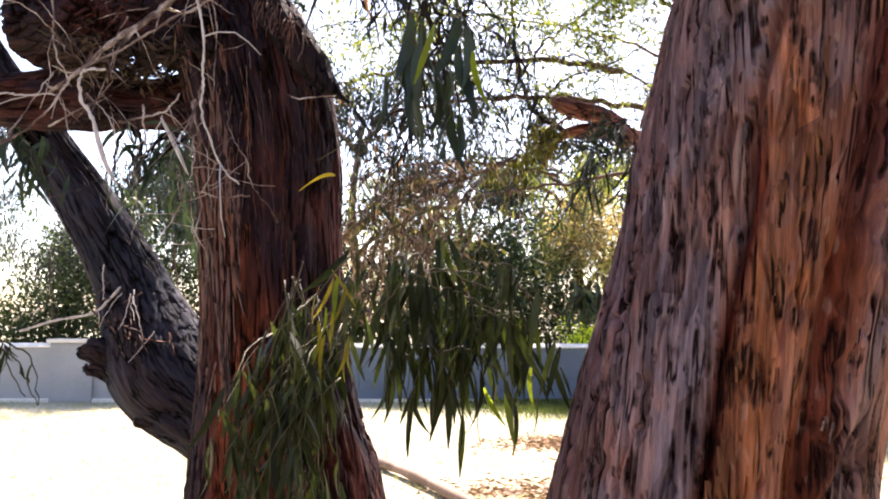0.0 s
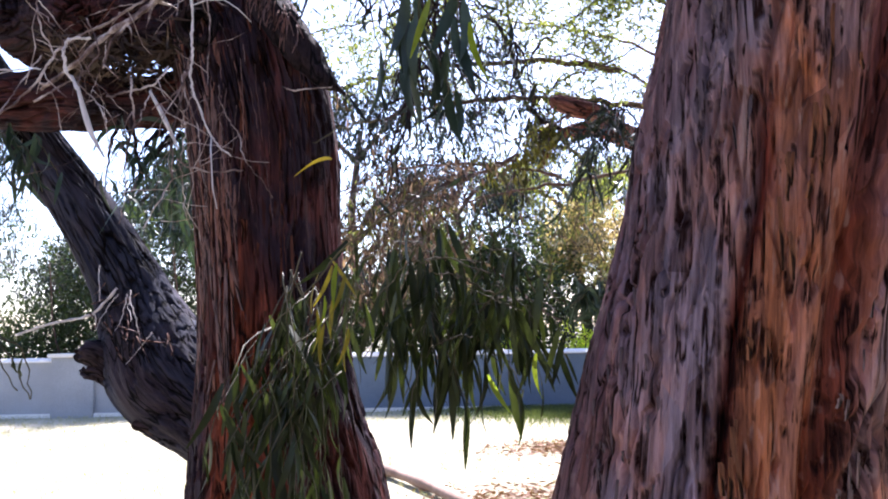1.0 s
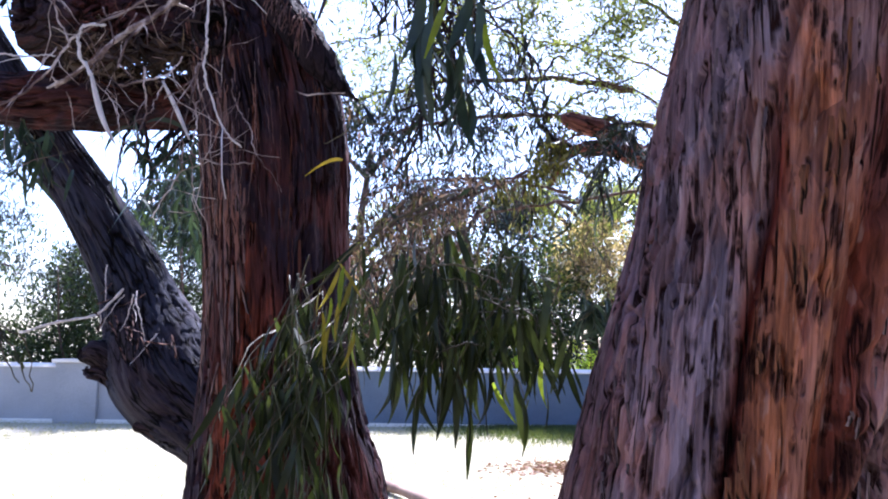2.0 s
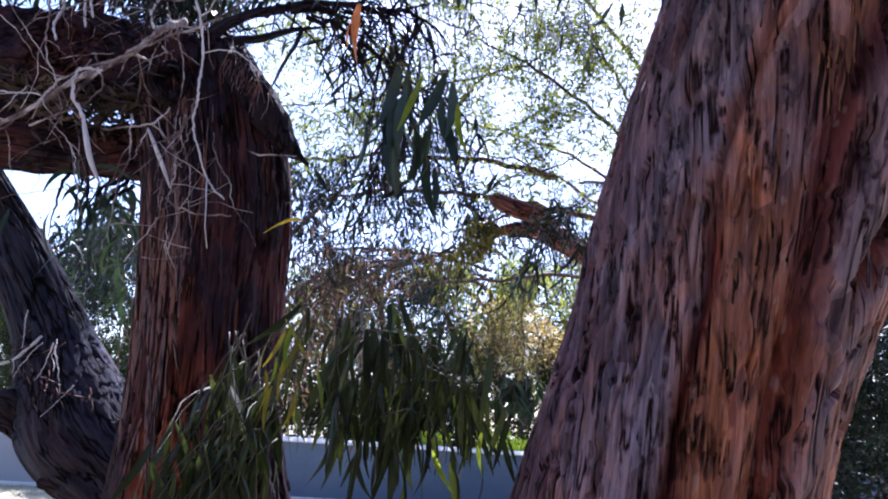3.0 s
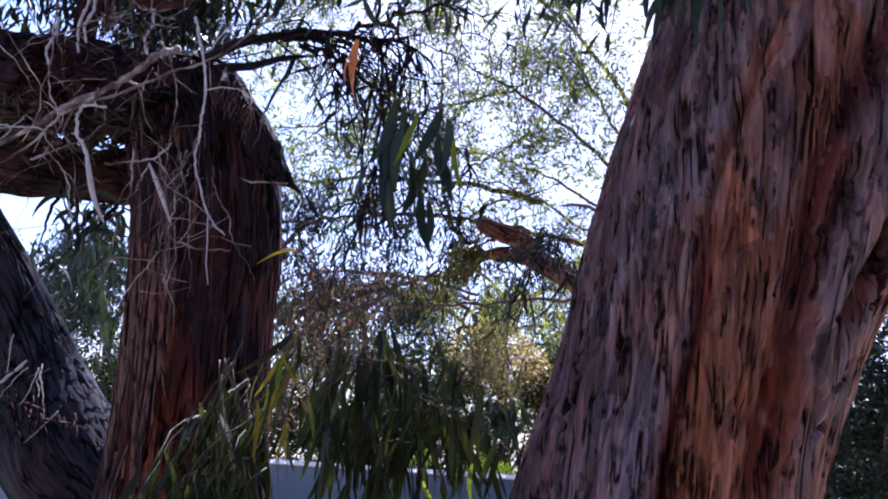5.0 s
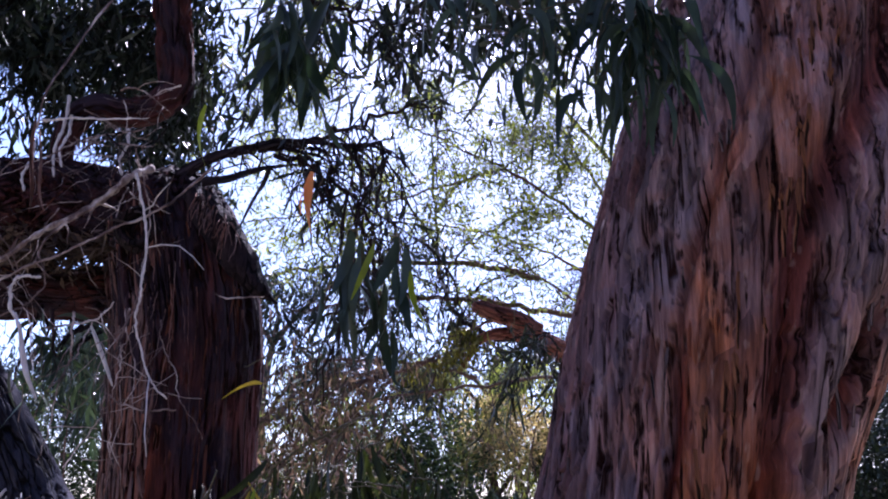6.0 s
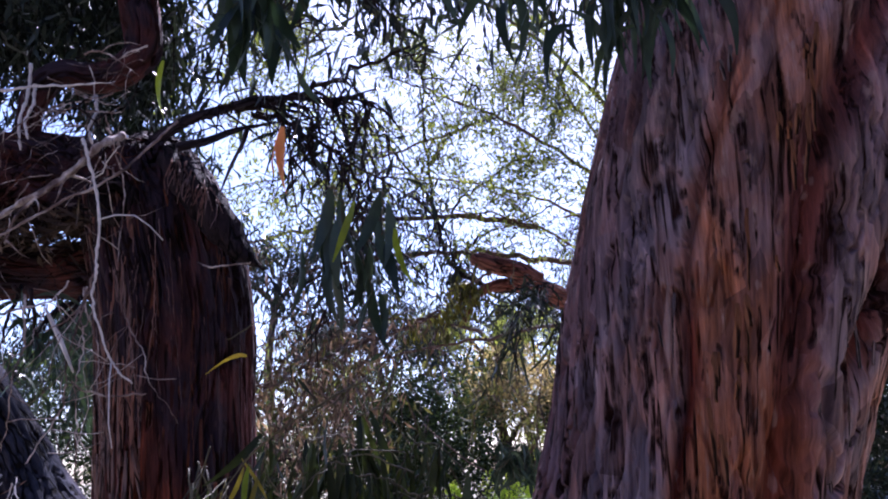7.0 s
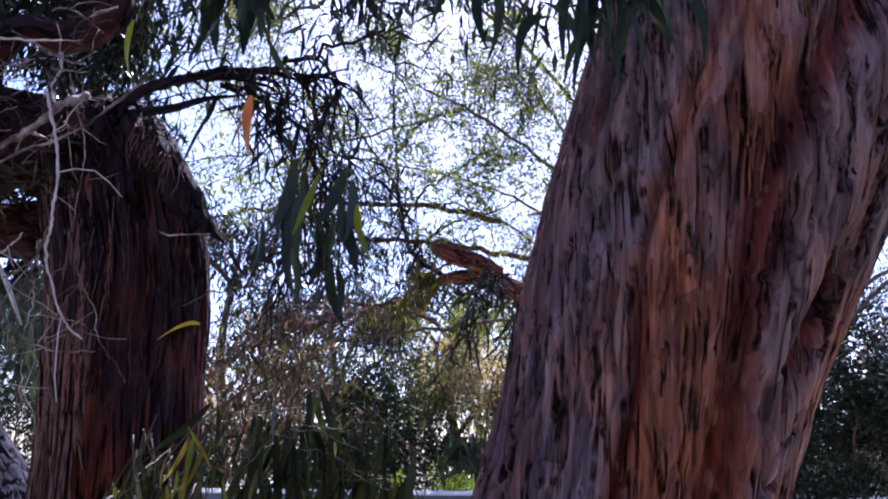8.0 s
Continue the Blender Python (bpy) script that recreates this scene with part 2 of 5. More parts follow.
# Brown leaf; its pinkish light end stands for leaves in the sun.
CROWN_BROWN = leaf_material("crown_leaf_brown", (0.010, 0.006, 0.006), (0.28, 0.175, 0.16), 0.3, 0.36, True)
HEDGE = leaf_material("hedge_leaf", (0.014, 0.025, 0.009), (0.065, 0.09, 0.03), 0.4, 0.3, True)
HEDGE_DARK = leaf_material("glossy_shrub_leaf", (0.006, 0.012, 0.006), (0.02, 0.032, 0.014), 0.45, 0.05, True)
# Very bright yellow-green: sunlight is put into this leaf colour.
HEDGE_LIT = leaf_material("shrub_leaf_sunlit", (0.42, 0.54, 0.04), (0.66, 0.74, 0.10), 0.4, 0.65, True)
LAWN = rough_material("lawn", [(0.3, (0.26, 0.24, 0.14)), (0.5, (0.36, 0.33, 0.22)), (0.7, (0.42, 0.38, 0.28))], 0.6, 40, 0.95, 0.6, 0.02)
GRASS = leaf_material("grass_blade", (0.20, 0.20, 0.09), (0.42, 0.38, 0.24), 0.6, 0.35, True)
# Warm low-sun tone painted into the leaf, not a bronze foliage.
SHRUB_WARM_LIT = leaf_material("shrub_leaf_warm_lit", (0.07, 0.05, 0.03), (0.62, 0.46, 0.28), 0.35, 0.5, True)
# Yellow-green that puts the sun on the sprig into its leaves.
SPRIG = leaf_material("sunny_sprig_leaf", (0.025, 0.028, 0.010), (0.20, 0.18, 0.035), 0.4, 0.45, True)
# Darker green blades that stand for the shaded strip of lawn.
GRASS_SHADE = leaf_material("shaded_grass", (0.04, 0.06, 0.02), (0.13, 0.15, 0.05), 0.6, 0.3, True)
CLUTTER = leaf_material("dead_leaf_clutter", (0.03, 0.02, 0.015), (0.14, 0.09, 0.065), 0.6, 0.15, True)
LITTER = leaf_material("leaf_litter", (0.16, 0.08, 0.045), (0.32, 0.19, 0.12), 0.7, 0.1, True)
# One wall in two tones: shade darkens the right panel, light pales the left.
RENDER_WALL = rough_material("wall_render_shaded", [(0.3, (0.080, 0.105, 0.145)), (0.6, (0.105, 0.138, 0.185)), (0.8, (0.13, 0.16, 0.205))], 0.8, 60, 0.8, 0.25, 0.004)
RENDER_LIT = rough_material("wall_render_lit", [(0.3, (0.23, 0.235, 0.24)), (0.6, (0.30, 0.30, 0.305)), (0.8, (0.36, 0.36, 0.36))], 0.8, 60, 0.8, 0.25, 0.004)
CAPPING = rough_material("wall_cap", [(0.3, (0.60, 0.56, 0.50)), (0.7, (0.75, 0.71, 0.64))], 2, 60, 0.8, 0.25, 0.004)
# For the unseen walls that only hold back side light.
BLOCKER_PLAIN = rough_material("blocker_wall", [(0.3, (0.10, 0.07, 0.06)), (0.7, (0.15, 0.11, 0.09))], 2, 50, 0.9)
TIMBER = rough_material("edging_timber", [(0.3, (0.15, 0.09, 0.06)), (0.7, (0.30, 0.20, 0.14))], 4, 60, 0.85, 0.4, 0.006)


# ---- mesh tools ----
def mesh_object(name, verts, faces, material, parent=None, label="", smooth=True, attribute=None):
    me = bpy.data.meshes.new(name)
    me.from_pydata([tuple(v) for v in verts], [], [tuple(f) for f in faces])
    me.materials.append(material)
    if smooth:
        me.polygons.foreach_set("use_smooth", [True] * len(me.polygons))
    if attribute is not None:
        a = me.attributes.new("weather", "FLOAT", "POINT")
        a.data.foreach_set("value", np.asarray(attribute, dtype=np.float32))
    me.update()
    ob = new(name, me)
    if parent is not None:
        ob.parent = parent
    if label:
        ob["label"] = label
    return ob


def part(name, bm, material, parent, label=""):
    me = bpy.data.meshes.new(name)
    bm.to_mesh(me)
    bm.free()
    me.materials.append(material)
    ob = new(name, me)
    ob.parent = parent
    if label:
        ob["label"] = label
    return ob


def thing(name, label, category, group="", kind=""):
    return tagged(new(name), label, category, group, kind)


def spline(points, n):
    """Catmull-Rom through points of any dimension, n samples."""
    p = np.asarray(points, dtype=float)
    p = np.vstack([2 * p[0] - p[1], p, 2 * p[-1] - p[-2]])
    out = []
    for s in np.linspace(0, len(p) - 3 - 1e-6, n):
        i = int(s)
        u = s - i
        a, b, c, d = p[i:i + 4]
        out.append(0.5 * (2 * b + (c - a) * u + (2 * a - 5 * b + 4 * c - d) * u * u + (3 * b - a - 3 * c + d) * u ** 3))
    return np.array(out)


class Soup:
    """Collects tubes and sheets into one mesh."""

    def __init__(self):
        self.v, self.f = [], []

    def tube(self, pts, radii, sides=6):
        pts = np.asarray(pts, dtype=float)
        n = len(pts)
        base = len(self.v)
        tang = np.gradient(pts, axis=0)
        tang /= np.linalg.norm(tang, axis=1)[:, None] + 1e-9
        ref = np.array([0.31, 0.95, 0.1]) if abs(tang[0][2]) > 0.8 else np.array([0.05, 0.1, 1.0])
        for i in range(n):
            a = np.cross(tang[i], ref)
            a /= np.linalg.norm(a) + 1e-9
            b = np.cross(tang[i], a)
            r = radii[i] if hasattr(radii, "__len__") else radii
            for k in range(sides):
                w = 2 * math.pi * k / sides
                self.v.append(pts[i] + r * (math.cos(w) * a + math.sin(w) * b))
        for i in range(n - 1):
            for k in range(sides):
                j = (k + 1) % sides
                self.f.append((base + i * sides + k, base + i * sides + j, base + (i + 1) * sides + j, base + (i + 1) * sides + k))
        self.f.append(tuple(base + k for k in range(sides))[::-1])
        self.f.append(tuple(base + (n - 1) * sides + k for k in range(sides)))

    def make(self, name, material, parent=None, label=""):
        return mesh_object(name, self.v, self.f, material, parent, label)


_prng = np.random.default_rng(99)
_PERM = _prng.permutation(512)
_GRAD = _prng.normal(size=(512, 3))
_GRAD /= np.linalg.norm(_GRAD, axis=1)[:, None]


def perlin(x, y, z):
    """Gradient noise of arrays, about -0.7 to 0.7."""
    xi, yi, zi = (np.floor(v).astype(int) for v in (x, y, z))
    xf, yf, zf = x - xi, y - yi, z - zi
    fade = [t * t * t * (t * (t * 6 - 15) + 10) for t in (xf, yf, zf)]
    out = 0.0
    for dx in (0, 1):
        for dy in (0, 1):
            for dz in (0, 1):
                h = _PERM[(_PERM[(_PERM[(xi + dx) & 511] + yi + dy) & 511] + zi + dz) & 511]
                g = _GRAD[h]
                dot = g[..., 0] * (xf - dx) + g[..., 1] * (yf - dy) + g[..., 2] * (zf - dz)
                w = (fade[0] if dx else 1 - fade[0]) * (fade[1] if dy else 1 - fade[1]) * (fade[2] if dz else 1 - fade[2])
                out = out + w * dot
    return out


def smooth(a, b, x):
    t = np.clip((x - a) / (b - a), 0, 1)
    return t * t * (3 - 2 * t)


def dense(lo, hi, lo2, hi2, n, share):
    """n samples of lo..hi, of which the given share falls within lo2..hi2."""
    xs = np.linspace(lo, hi, 4000)
    w = np.where((xs >= lo2) & (xs <= hi2), share / (hi2 - lo2), (1 - share) / max(1e-6, (hi - lo) - (hi2 - lo2)))
    c = np.concatenate([[0], np.cumsum((w[1:] + w[:-1]) / 2)])
    return np.interp(np.linspace(0, c[-1], n), c, xs)


def frame_axes(c, flat):
    tang = np.gradient(c, axis=0)
    tang /= np.linalg.norm(tang, axis=1)[:, None]
    if flat:
        return np.tile((1.0, 0, 0), (len(c), 1)), np.tile((0, 1.0, 0), (len(c), 1))
    b = np.cross(tang, (0.0, 1.0, 0.05))
    b /= np.linalg.norm(b, axis=1)[:, None]
    return np.cross(b, tang), b


def bark_tube(name, stations, around, along, material, parent, seed, relief=0.012, lump=0.03, weather=None, flat=True, label="", across=34.0, length=5.0,
              face=None, reach=None, carve=None, drift=0.0, plates=0.7, inner=None, arc=0.0):
    """A trunk or limb: rings along a spline of (x, y, z, radius), with lumps, plates and fissures pressed into the surface.
    drift: how far the grain stays upright where the stem leans. face: degrees between which most rings' corners lie; reach: fractions of the length likewise."""
    st = spline(stations, 400)
    u = dense(0, 1, *(reach or (0, 1)), along, 0.85) if reach else np.linspace(0, 1, along)
    s = np.stack([np.interp(u, np.linspace(0, 1, 400), st[:, k]) for k in range(4)], 1)
    c, rad = s[:, :3], s[:, 3]
    a, b = frame_axes(c, flat)
    run = np.concatenate([[0], np.cumsum(np.linalg.norm(np.diff(c, axis=0), axis=1))])
    w = np.radians(dense(0, 360, *face, around + 1, 0.8)[:-1]) if face else np.linspace(0, 2 * math.pi, around, endpoint=False)
    W, RUN = np.meshgrid(w, run)
    R = rad[:, None]
    gx, gy = np.cos(W) * R + seed + drift * c[:, 0][:, None], np.sin(W) * R + seed + drift * c[:, 1][:, None]
    Z = np.repeat(c[:, 2][:, None], around, 1)
    big = perlin(gx * 3, gy * 3, RUN * 0.9)
    wob = perlin(gx * 5, gy * 5, RUN * 2.2)
    k, m = across, length
    n1 = perlin(gx * k + wob, gy * k + wob, RUN * m)
    n2 = perlin(gx * k * 0.47 + wob, gy * k * 0.47 - wob, RUN * m * 0.6 + 7)
    n3 = perlin(gx * k * 1.9, gy * k * 1.9, RUN * m * 2.2 + 3)
    gate = smooth(-0.05, 0.15, perlin(gx * 9, gy * 9, RUN * 4.5 + 11))
    gate2 = smooth(-0.05, 0.12, perlin(gx * 14, gy * 14, RUN * 7 + 5))
    fiss = smooth(0.13, 0.03, np.abs(n1)) * gate2
    fiss2 = smooth(0.10, 0.02, np.abs(n2)) * gate
    plate = perlin(gx * k * 0.5 + 2 * wob, gy * k * 0.5, RUN * m * 0.8 + 21)
    steps = np.floor(plate * 7) / 7
    d = lump * big + relief * (0.35 * n1 + 0.4 * n2 + 0.35 * n3 + plates * steps - 1.6 * fiss - 0.9 * fiss2)
    if carve:
        d = d + carve(np.degrees(W), Z, wob)
    rr = (R + d)[..., None]
    P = c[:, None, :] + rr * (np.cos(W)[..., None] * a[:, None, :] + np.sin(W)[..., None] * b[:, None, :])
    att = weather(np.degrees(W), Z, big, wob) if weather else 0.5 + 0.9 * big
    n = along * around
    idx = np.arange(n).reshape(along, around)
    nxt = np.roll(idx, -1, axis=1)
    quads = np.stack([idx[:-1], nxt[:-1], nxt[1:], idx[1:]], -1).reshape(-1, 4)
    me = bpy.data.meshes.new(name)
    me.vertices.add(n)
    me.vertices.foreach_set("co", P.reshape(-1))
    q = len(quads)
    loops = np.concatenate([quads.reshape(-1), idx[0][::-1], idx[-1]]).astype(np.int32)
    me.loops.add(len(loops))
    me.loops.foreach_set("vertex_index", loops)
    me.polygons.add(q + 2)
    starts = np.concatenate([np.arange(0, 4 * q, 4), [4 * q, 4 * q + around]]).astype(np.int32)
    me.polygons.foreach_set("loop_start", starts)
    me.polygons.foreach_set("loop_total", np.concatenate([np.full(q, 4), [around, around]]).astype(np.int32))
    me.polygons.foreach_set("use_smooth", np.ones(q + 2, dtype=bool))
    at = me.attributes.new("weather", "FLOAT", "POINT")
    at.data.foreach_set("value", np.clip(att, 0, 1).reshape(-1).astype(np.float32))
    inn = me.attributes.new("raw_bark_and_shade", "FLOAT", "POINT")
    if inner:
        inn.data.foreach_set("value", np.clip(inner(np.degrees(W), Z, wob), 0, 1).reshape(-1).astype(np.float32))
    gr = me.attributes.new("grain", "FLOAT_VECTOR", "POINT")
    if arc:
        gx, gy = W * arc + seed + drift * c[:, 0][:, None], 0.0 * W + seed
    gr.data.foreach_set("vector", np.stack([gx, gy, RUN], -1).reshape(-1).astype(np.float32))
    me.materials.append(material)
    me.update()
    me.validate()
    ob = new(name, me)
    ob.parent = parent
    if label:
        ob["label"] = label
    return ob


def flake_mesh(name, length, width, lift, seed, material):
    """One thin shred of bark along z, its outer face to -y, its lower end curling away."""
    rng = np.random.default_rng(seed)
    v, f = [], []
    n = 6
    for i in range(n):
        u = i / (n - 1)
        half = 0.5 * width * (0.75 + 0.25 * math.sin(math.pi * u)) * rng.uniform(0.75, 1.2)
        x = rng.normal(0, 0.12) * width
        y = -lift * (1 - u) ** 2 - 0.004
        z = length * (u - 0.5)
        th = 0.003 + 0.002 * rng.random()
        v += [(x - half, y + 0.002, z), (x, y - th, z), (x + half, y + 0.002, z), (x, y + 0.003, z)]
    for i in range(n - 1):
        for k in range(4):
            a, b = 4 * i + k, 4 * i + (k + 1) % 4
            f.append((a, b, b + 4, a + 4))
    f += [(3, 2, 1, 0), (4 * n - 4, 4 * n - 3, 4 * n - 2, 4 * n - 1)]
    me = bpy.data.meshes.new(name)
    me.from_pydata(v, [], f)
    me.materials.append(material)
    return me


def place_flakes(trunk, stations, meshes, count, face, heights, rng, sink=0.006, upright=0.0):
    st = spline(stations, 400)
    slope = np.gradient(st, axis=0)
    for _ in range(count):
        z = rng.uniform(*heights)
        i = int(np.argmin(np.abs(st[:, 2] - z)))
        x, y, zz, r = st[i]
        w = radians(rng.uniform(*face))
        out = Vector((math.cos(w), math.sin(w), 0))
        up = Vector(slope[i][:3] + slope[i][3] * np.array(out)).normalized()
        up = (up * (1 - upright) + Vector((0, 0, 1)) * upright).normalized()
        up = (up - out * up.dot(out) * upright).normalized()
        side = up.cross(-out).normalized() * -1
        nor = side.cross(up) * -1
        m = Matrix((side, -nor, up)).transposed()
        if m.determinant() < 0:
            m = Matrix((-side, -nor, up)).transposed()
        p = Vector((x, y, zz)) + out * (r - sink)
        ob = new("bark_flake", meshes[rng.integers(0, len(meshes))])
        ob.parent = trunk
        k = rng.uniform(0.6, 1.3)
        ob.matrix_basis = Matrix.Translation(p) @ m.to_4x4() @ pose(0, 0, 0, 0, rng.normal(0, 5), 0) @ Matrix.Diagonal((rng.uniform(0.7, 1.3), 1, k, 1))


def leaf_mesh(name, length, width, curve, twist, material, fold=0.25, segs=7, sickle=False):
    """One sickle-shaped gum leaf hanging down -z from its stalk at the origin."""
    v, f = [], []
    for i in range(segs + 1):
        u = i / segs
        half = 0.5 * width * (math.sin(math.pi * min(1, u * 0.92 + 0.05)) ** 0.8) * (1.15 - 0.55 * u) + 0.0006
        x = curve * length * u * u
        y = 0.12 * length * math.sin(2.2 * u)
        z = -length * (u - 0.12 * abs(curve) * u * u)
        if sickle:
            x, z = curve * length * 0.62 * (1 - (1 - u) ** 2), -length * (0.30 * u + 0.58 * u * u)
        t = twist * u
        for side in (-1, 0, 1):
            v.append((x + side * half * math.cos(t), y + side * half * math.sin(t) + (fold * half if side else 0), z))
    for i in range(segs):
        for k in (0, 1):
            a = i * 3 + k
            f.append((a, a + 1, a + 4, a + 3))
    me = bpy.data.meshes.new(name)
    me.from_pydata(v, [], f)
    me.materials.append(material)
    me.polygons.foreach_set("use_smooth", [True] * len(me.polygons))
    return me


def leaf_cloud(name, centers, axis, length, width, material, parent, rng, label="", kind=""):
    """Many small leaves as one mesh: each a bent four-corner blade along its own axis."""
    n = len(centers)
    axis = axis / (np.linalg.norm(axis, axis=1)[:, None] + 1e-9)
    side = np.cross(axis, rng.normal(size=(n, 3)))
    side /= np.linalg.norm(side, axis=1)[:, None] + 1e-9
    nor = np.cross(axis, side)
    ln = (length * rng.uniform(0.6, 1.3, n))[:, None]
    wd = (width * rng.uniform(0.6, 1.3, n))[:, None]
    v = np.empty((n, 4, 3))
    v[:, 0] = centers - axis * ln * 0.5
    v[:, 1] = centers - side * wd * 0.5 + nor * wd * 0.3
    v[:, 2] = centers + axis * ln * 0.5
    v[:, 3] = centers + side * wd * 0.5 + nor * wd * 0.3
    me = bpy.data.meshes.new(name)
    me.vertices.add(4 * n)
    me.vertices.foreach_set("co", v.reshape(-1))
    me.loops.add(4 * n)
    me.loops.foreach_set("vertex_index", np.arange(4 * n, dtype=np.int32))
    me.polygons.add(n)
    me.polygons.foreach_set("loop_start", np.arange(0, 4 * n, 4, dtype=np.int32))
    me.polygons.foreach_set("loop_total", np.full(n, 4, dtype=np.int32))
    me.materials.append(material)
    me.update()
    me.validate()
    ob = new(name, me)
    if parent is not None:
        ob.parent = parent
    return tagged(ob, label, "", "", kind)


def wander(start, way, length, steps, rng, droop=0.0, jitter=0.25):
    """A crooked polyline from start, heading along way and sagging by droop."""
    p, d = np.array(start, dtype=float), np.array(way, dtype=float)
    d /= np.linalg.norm(d)
    out = [p.copy()]
    for _ in range(steps):
        d = d + rng.normal(0, jitter, 3) + np.array((0, 0, -droop))
        d /= np.linalg.norm(d)
        p = p + d * length / steps
        out.append(p.copy())
    return np.array(out)


def grow(limbs, rng, twigs, reach, droop, sub=4):
    """Twigs off given limbs [(points, r0, r1)]: returns twig polylines and the tips and stretches where leaves sit."""
    lines, spots = [], []
    for pts, r0, r1 in limbs:
        p = spline(pts, 24)
        for _ in range(twigs):
            i = rng.integers(6, 23)
            way = p[min(i + 1, 23)] - p[i - 1]
            way = way / np.linalg.norm(way) + rng.normal(0, 0.8, 3)
            line = wander(p[i], way, reach * rng.uniform(0.5, 1.2), 7, rng, droop)
            lines.append((line, 0.35 * (r0 + (r1 - r0) * i / 24) * 0.5 + 0.003, 0.002))
            for _ in range(sub):
                j = rng.integers(2, 8)
                w2 = line[min(j, 7)] - line[j - 1] + rng.normal(0, 0.09 * reach, 3)
                l2 = wander(line[min(j, 7)], w2, reach * rng.uniform(0.25, 0.6), 5, rng, droop * 1.6)
                lines.append((l2, 0.0045, 0.0015))
                spots.append(l2)
            spots.append(line[4:])
    return lines, spots


def spots_to_leaves(spots, per, spread, rng, hang=1.0):
    c, a = [], []
    for s in spots:
        k = rng.integers(0, len(s), per)
        c.append(s[k] + rng.normal(0, spread, (per, 3)))
        ax = rng.normal(0, 0.55, (per, 3))
        ax[:, 2] -= hang
        a.append(ax)
    return np.vstack(c), np.vstack(a)


# ---- ground ----
def build_ground():
    v, f = [], []
    g = np.concatenate([np.linspace(-400, -24, 10), np.linspace(-20, 24, 45), np.linspace(30, 400, 10)])
    for y in g:
        for x in g:
            z = 0.03 * noise.noise(Vector((x * 0.35, y * 0.35, 0))) if abs(x) < 25 and abs(y) < 25 else 0.0
            v.append((x, y, z - 0.012))
    m = len(g)
    for j in range(m - 1):
        for i in range(m - 1):
            f.append((j * m + i, j * m + i + 1, (j + 1) * m + i + 1, (j + 1) * m + i))
    ob = mesh_object("ground", v, f, LAWN)
    tagged(ob, "dry pale mown lawn under the open sun", "lawn", "", "structure")
    rng = np.random.default_rng(5)
    n = 42000
    c = np.stack([rng.uniform(-10, 7, n), rng.uniform(5.0, 14.95, n) , rng.uniform(0.005, 0.02, n)], 1)
    ax = rng.normal(0, 0.6, (n, 3))
    ax[:, 2] = 1.0
    tagged(leaf_cloud("grass", c, ax, 0.05, 0.008, GRASS, None, rng, "short dry grass blades of the lawn", "stuff"), "", "grass")
    # Shade strip at the wall foot, laid as dark green blades.
    n = 26000
    c = np.stack([2.6 + rng.normal(0, 1.1, n), 14.9 - np.abs(rng.normal(0, 0.95, n)), rng.uniform(0.01, 0.05, n)], 1)
    ax = rng.normal(0, 0.5, (n, 3))
    ax[:, 2] = 1.0
    tagged(leaf_cloud("grass", c, ax, 0.11, 0.012, GRASS_SHADE, None, rng, "long green grass coloured dark as the shaded strip along the garden wall", "stuff"), "", "grass")
    n = 2600
    pick = rng.integers(0, 4, n)
    spot = np.array([(1.35, 9.9), (0.75, 7.4), (1.6, 10.3), (2.2, 8.6)])[pick]
    c = np.column_stack([spot + rng.normal(0, 1, (n, 2)) * np.array((0.45, 0.28)), rng.uniform(0.01, 0.035, n)])
    ax = rng.normal(0, 1, (n, 3)) * np.array((1, 1, 0.12))
    tagged(leaf_cloud("leaf_litter", c, ax, 0.09, 0.022, LITTER, None, rng, "fallen brown gum leaves lying on the lawn", "stuff"), "", "leaf litter")


build_ground()


# ---- wall ----
def box(bm, x0, x1, y0, y1, z0, z1, bevel=0.0):
    r = bmesh.ops.create_cube(bm, size=1.0, matrix=Matrix.Translation(((x0 + x1) / 2, (y0 + y1) / 2, (z0 + z1) / 2)) @ Matrix.Diagonal((x1 - x0, y1 - y0, z1 - z0, 1)))
    if bevel:
        es = list({e for v in r["verts"] for e in v.link_edges})
        bmesh.ops.bevel(bm, geom=es, offset=bevel, segments=2, affect="EDGES")


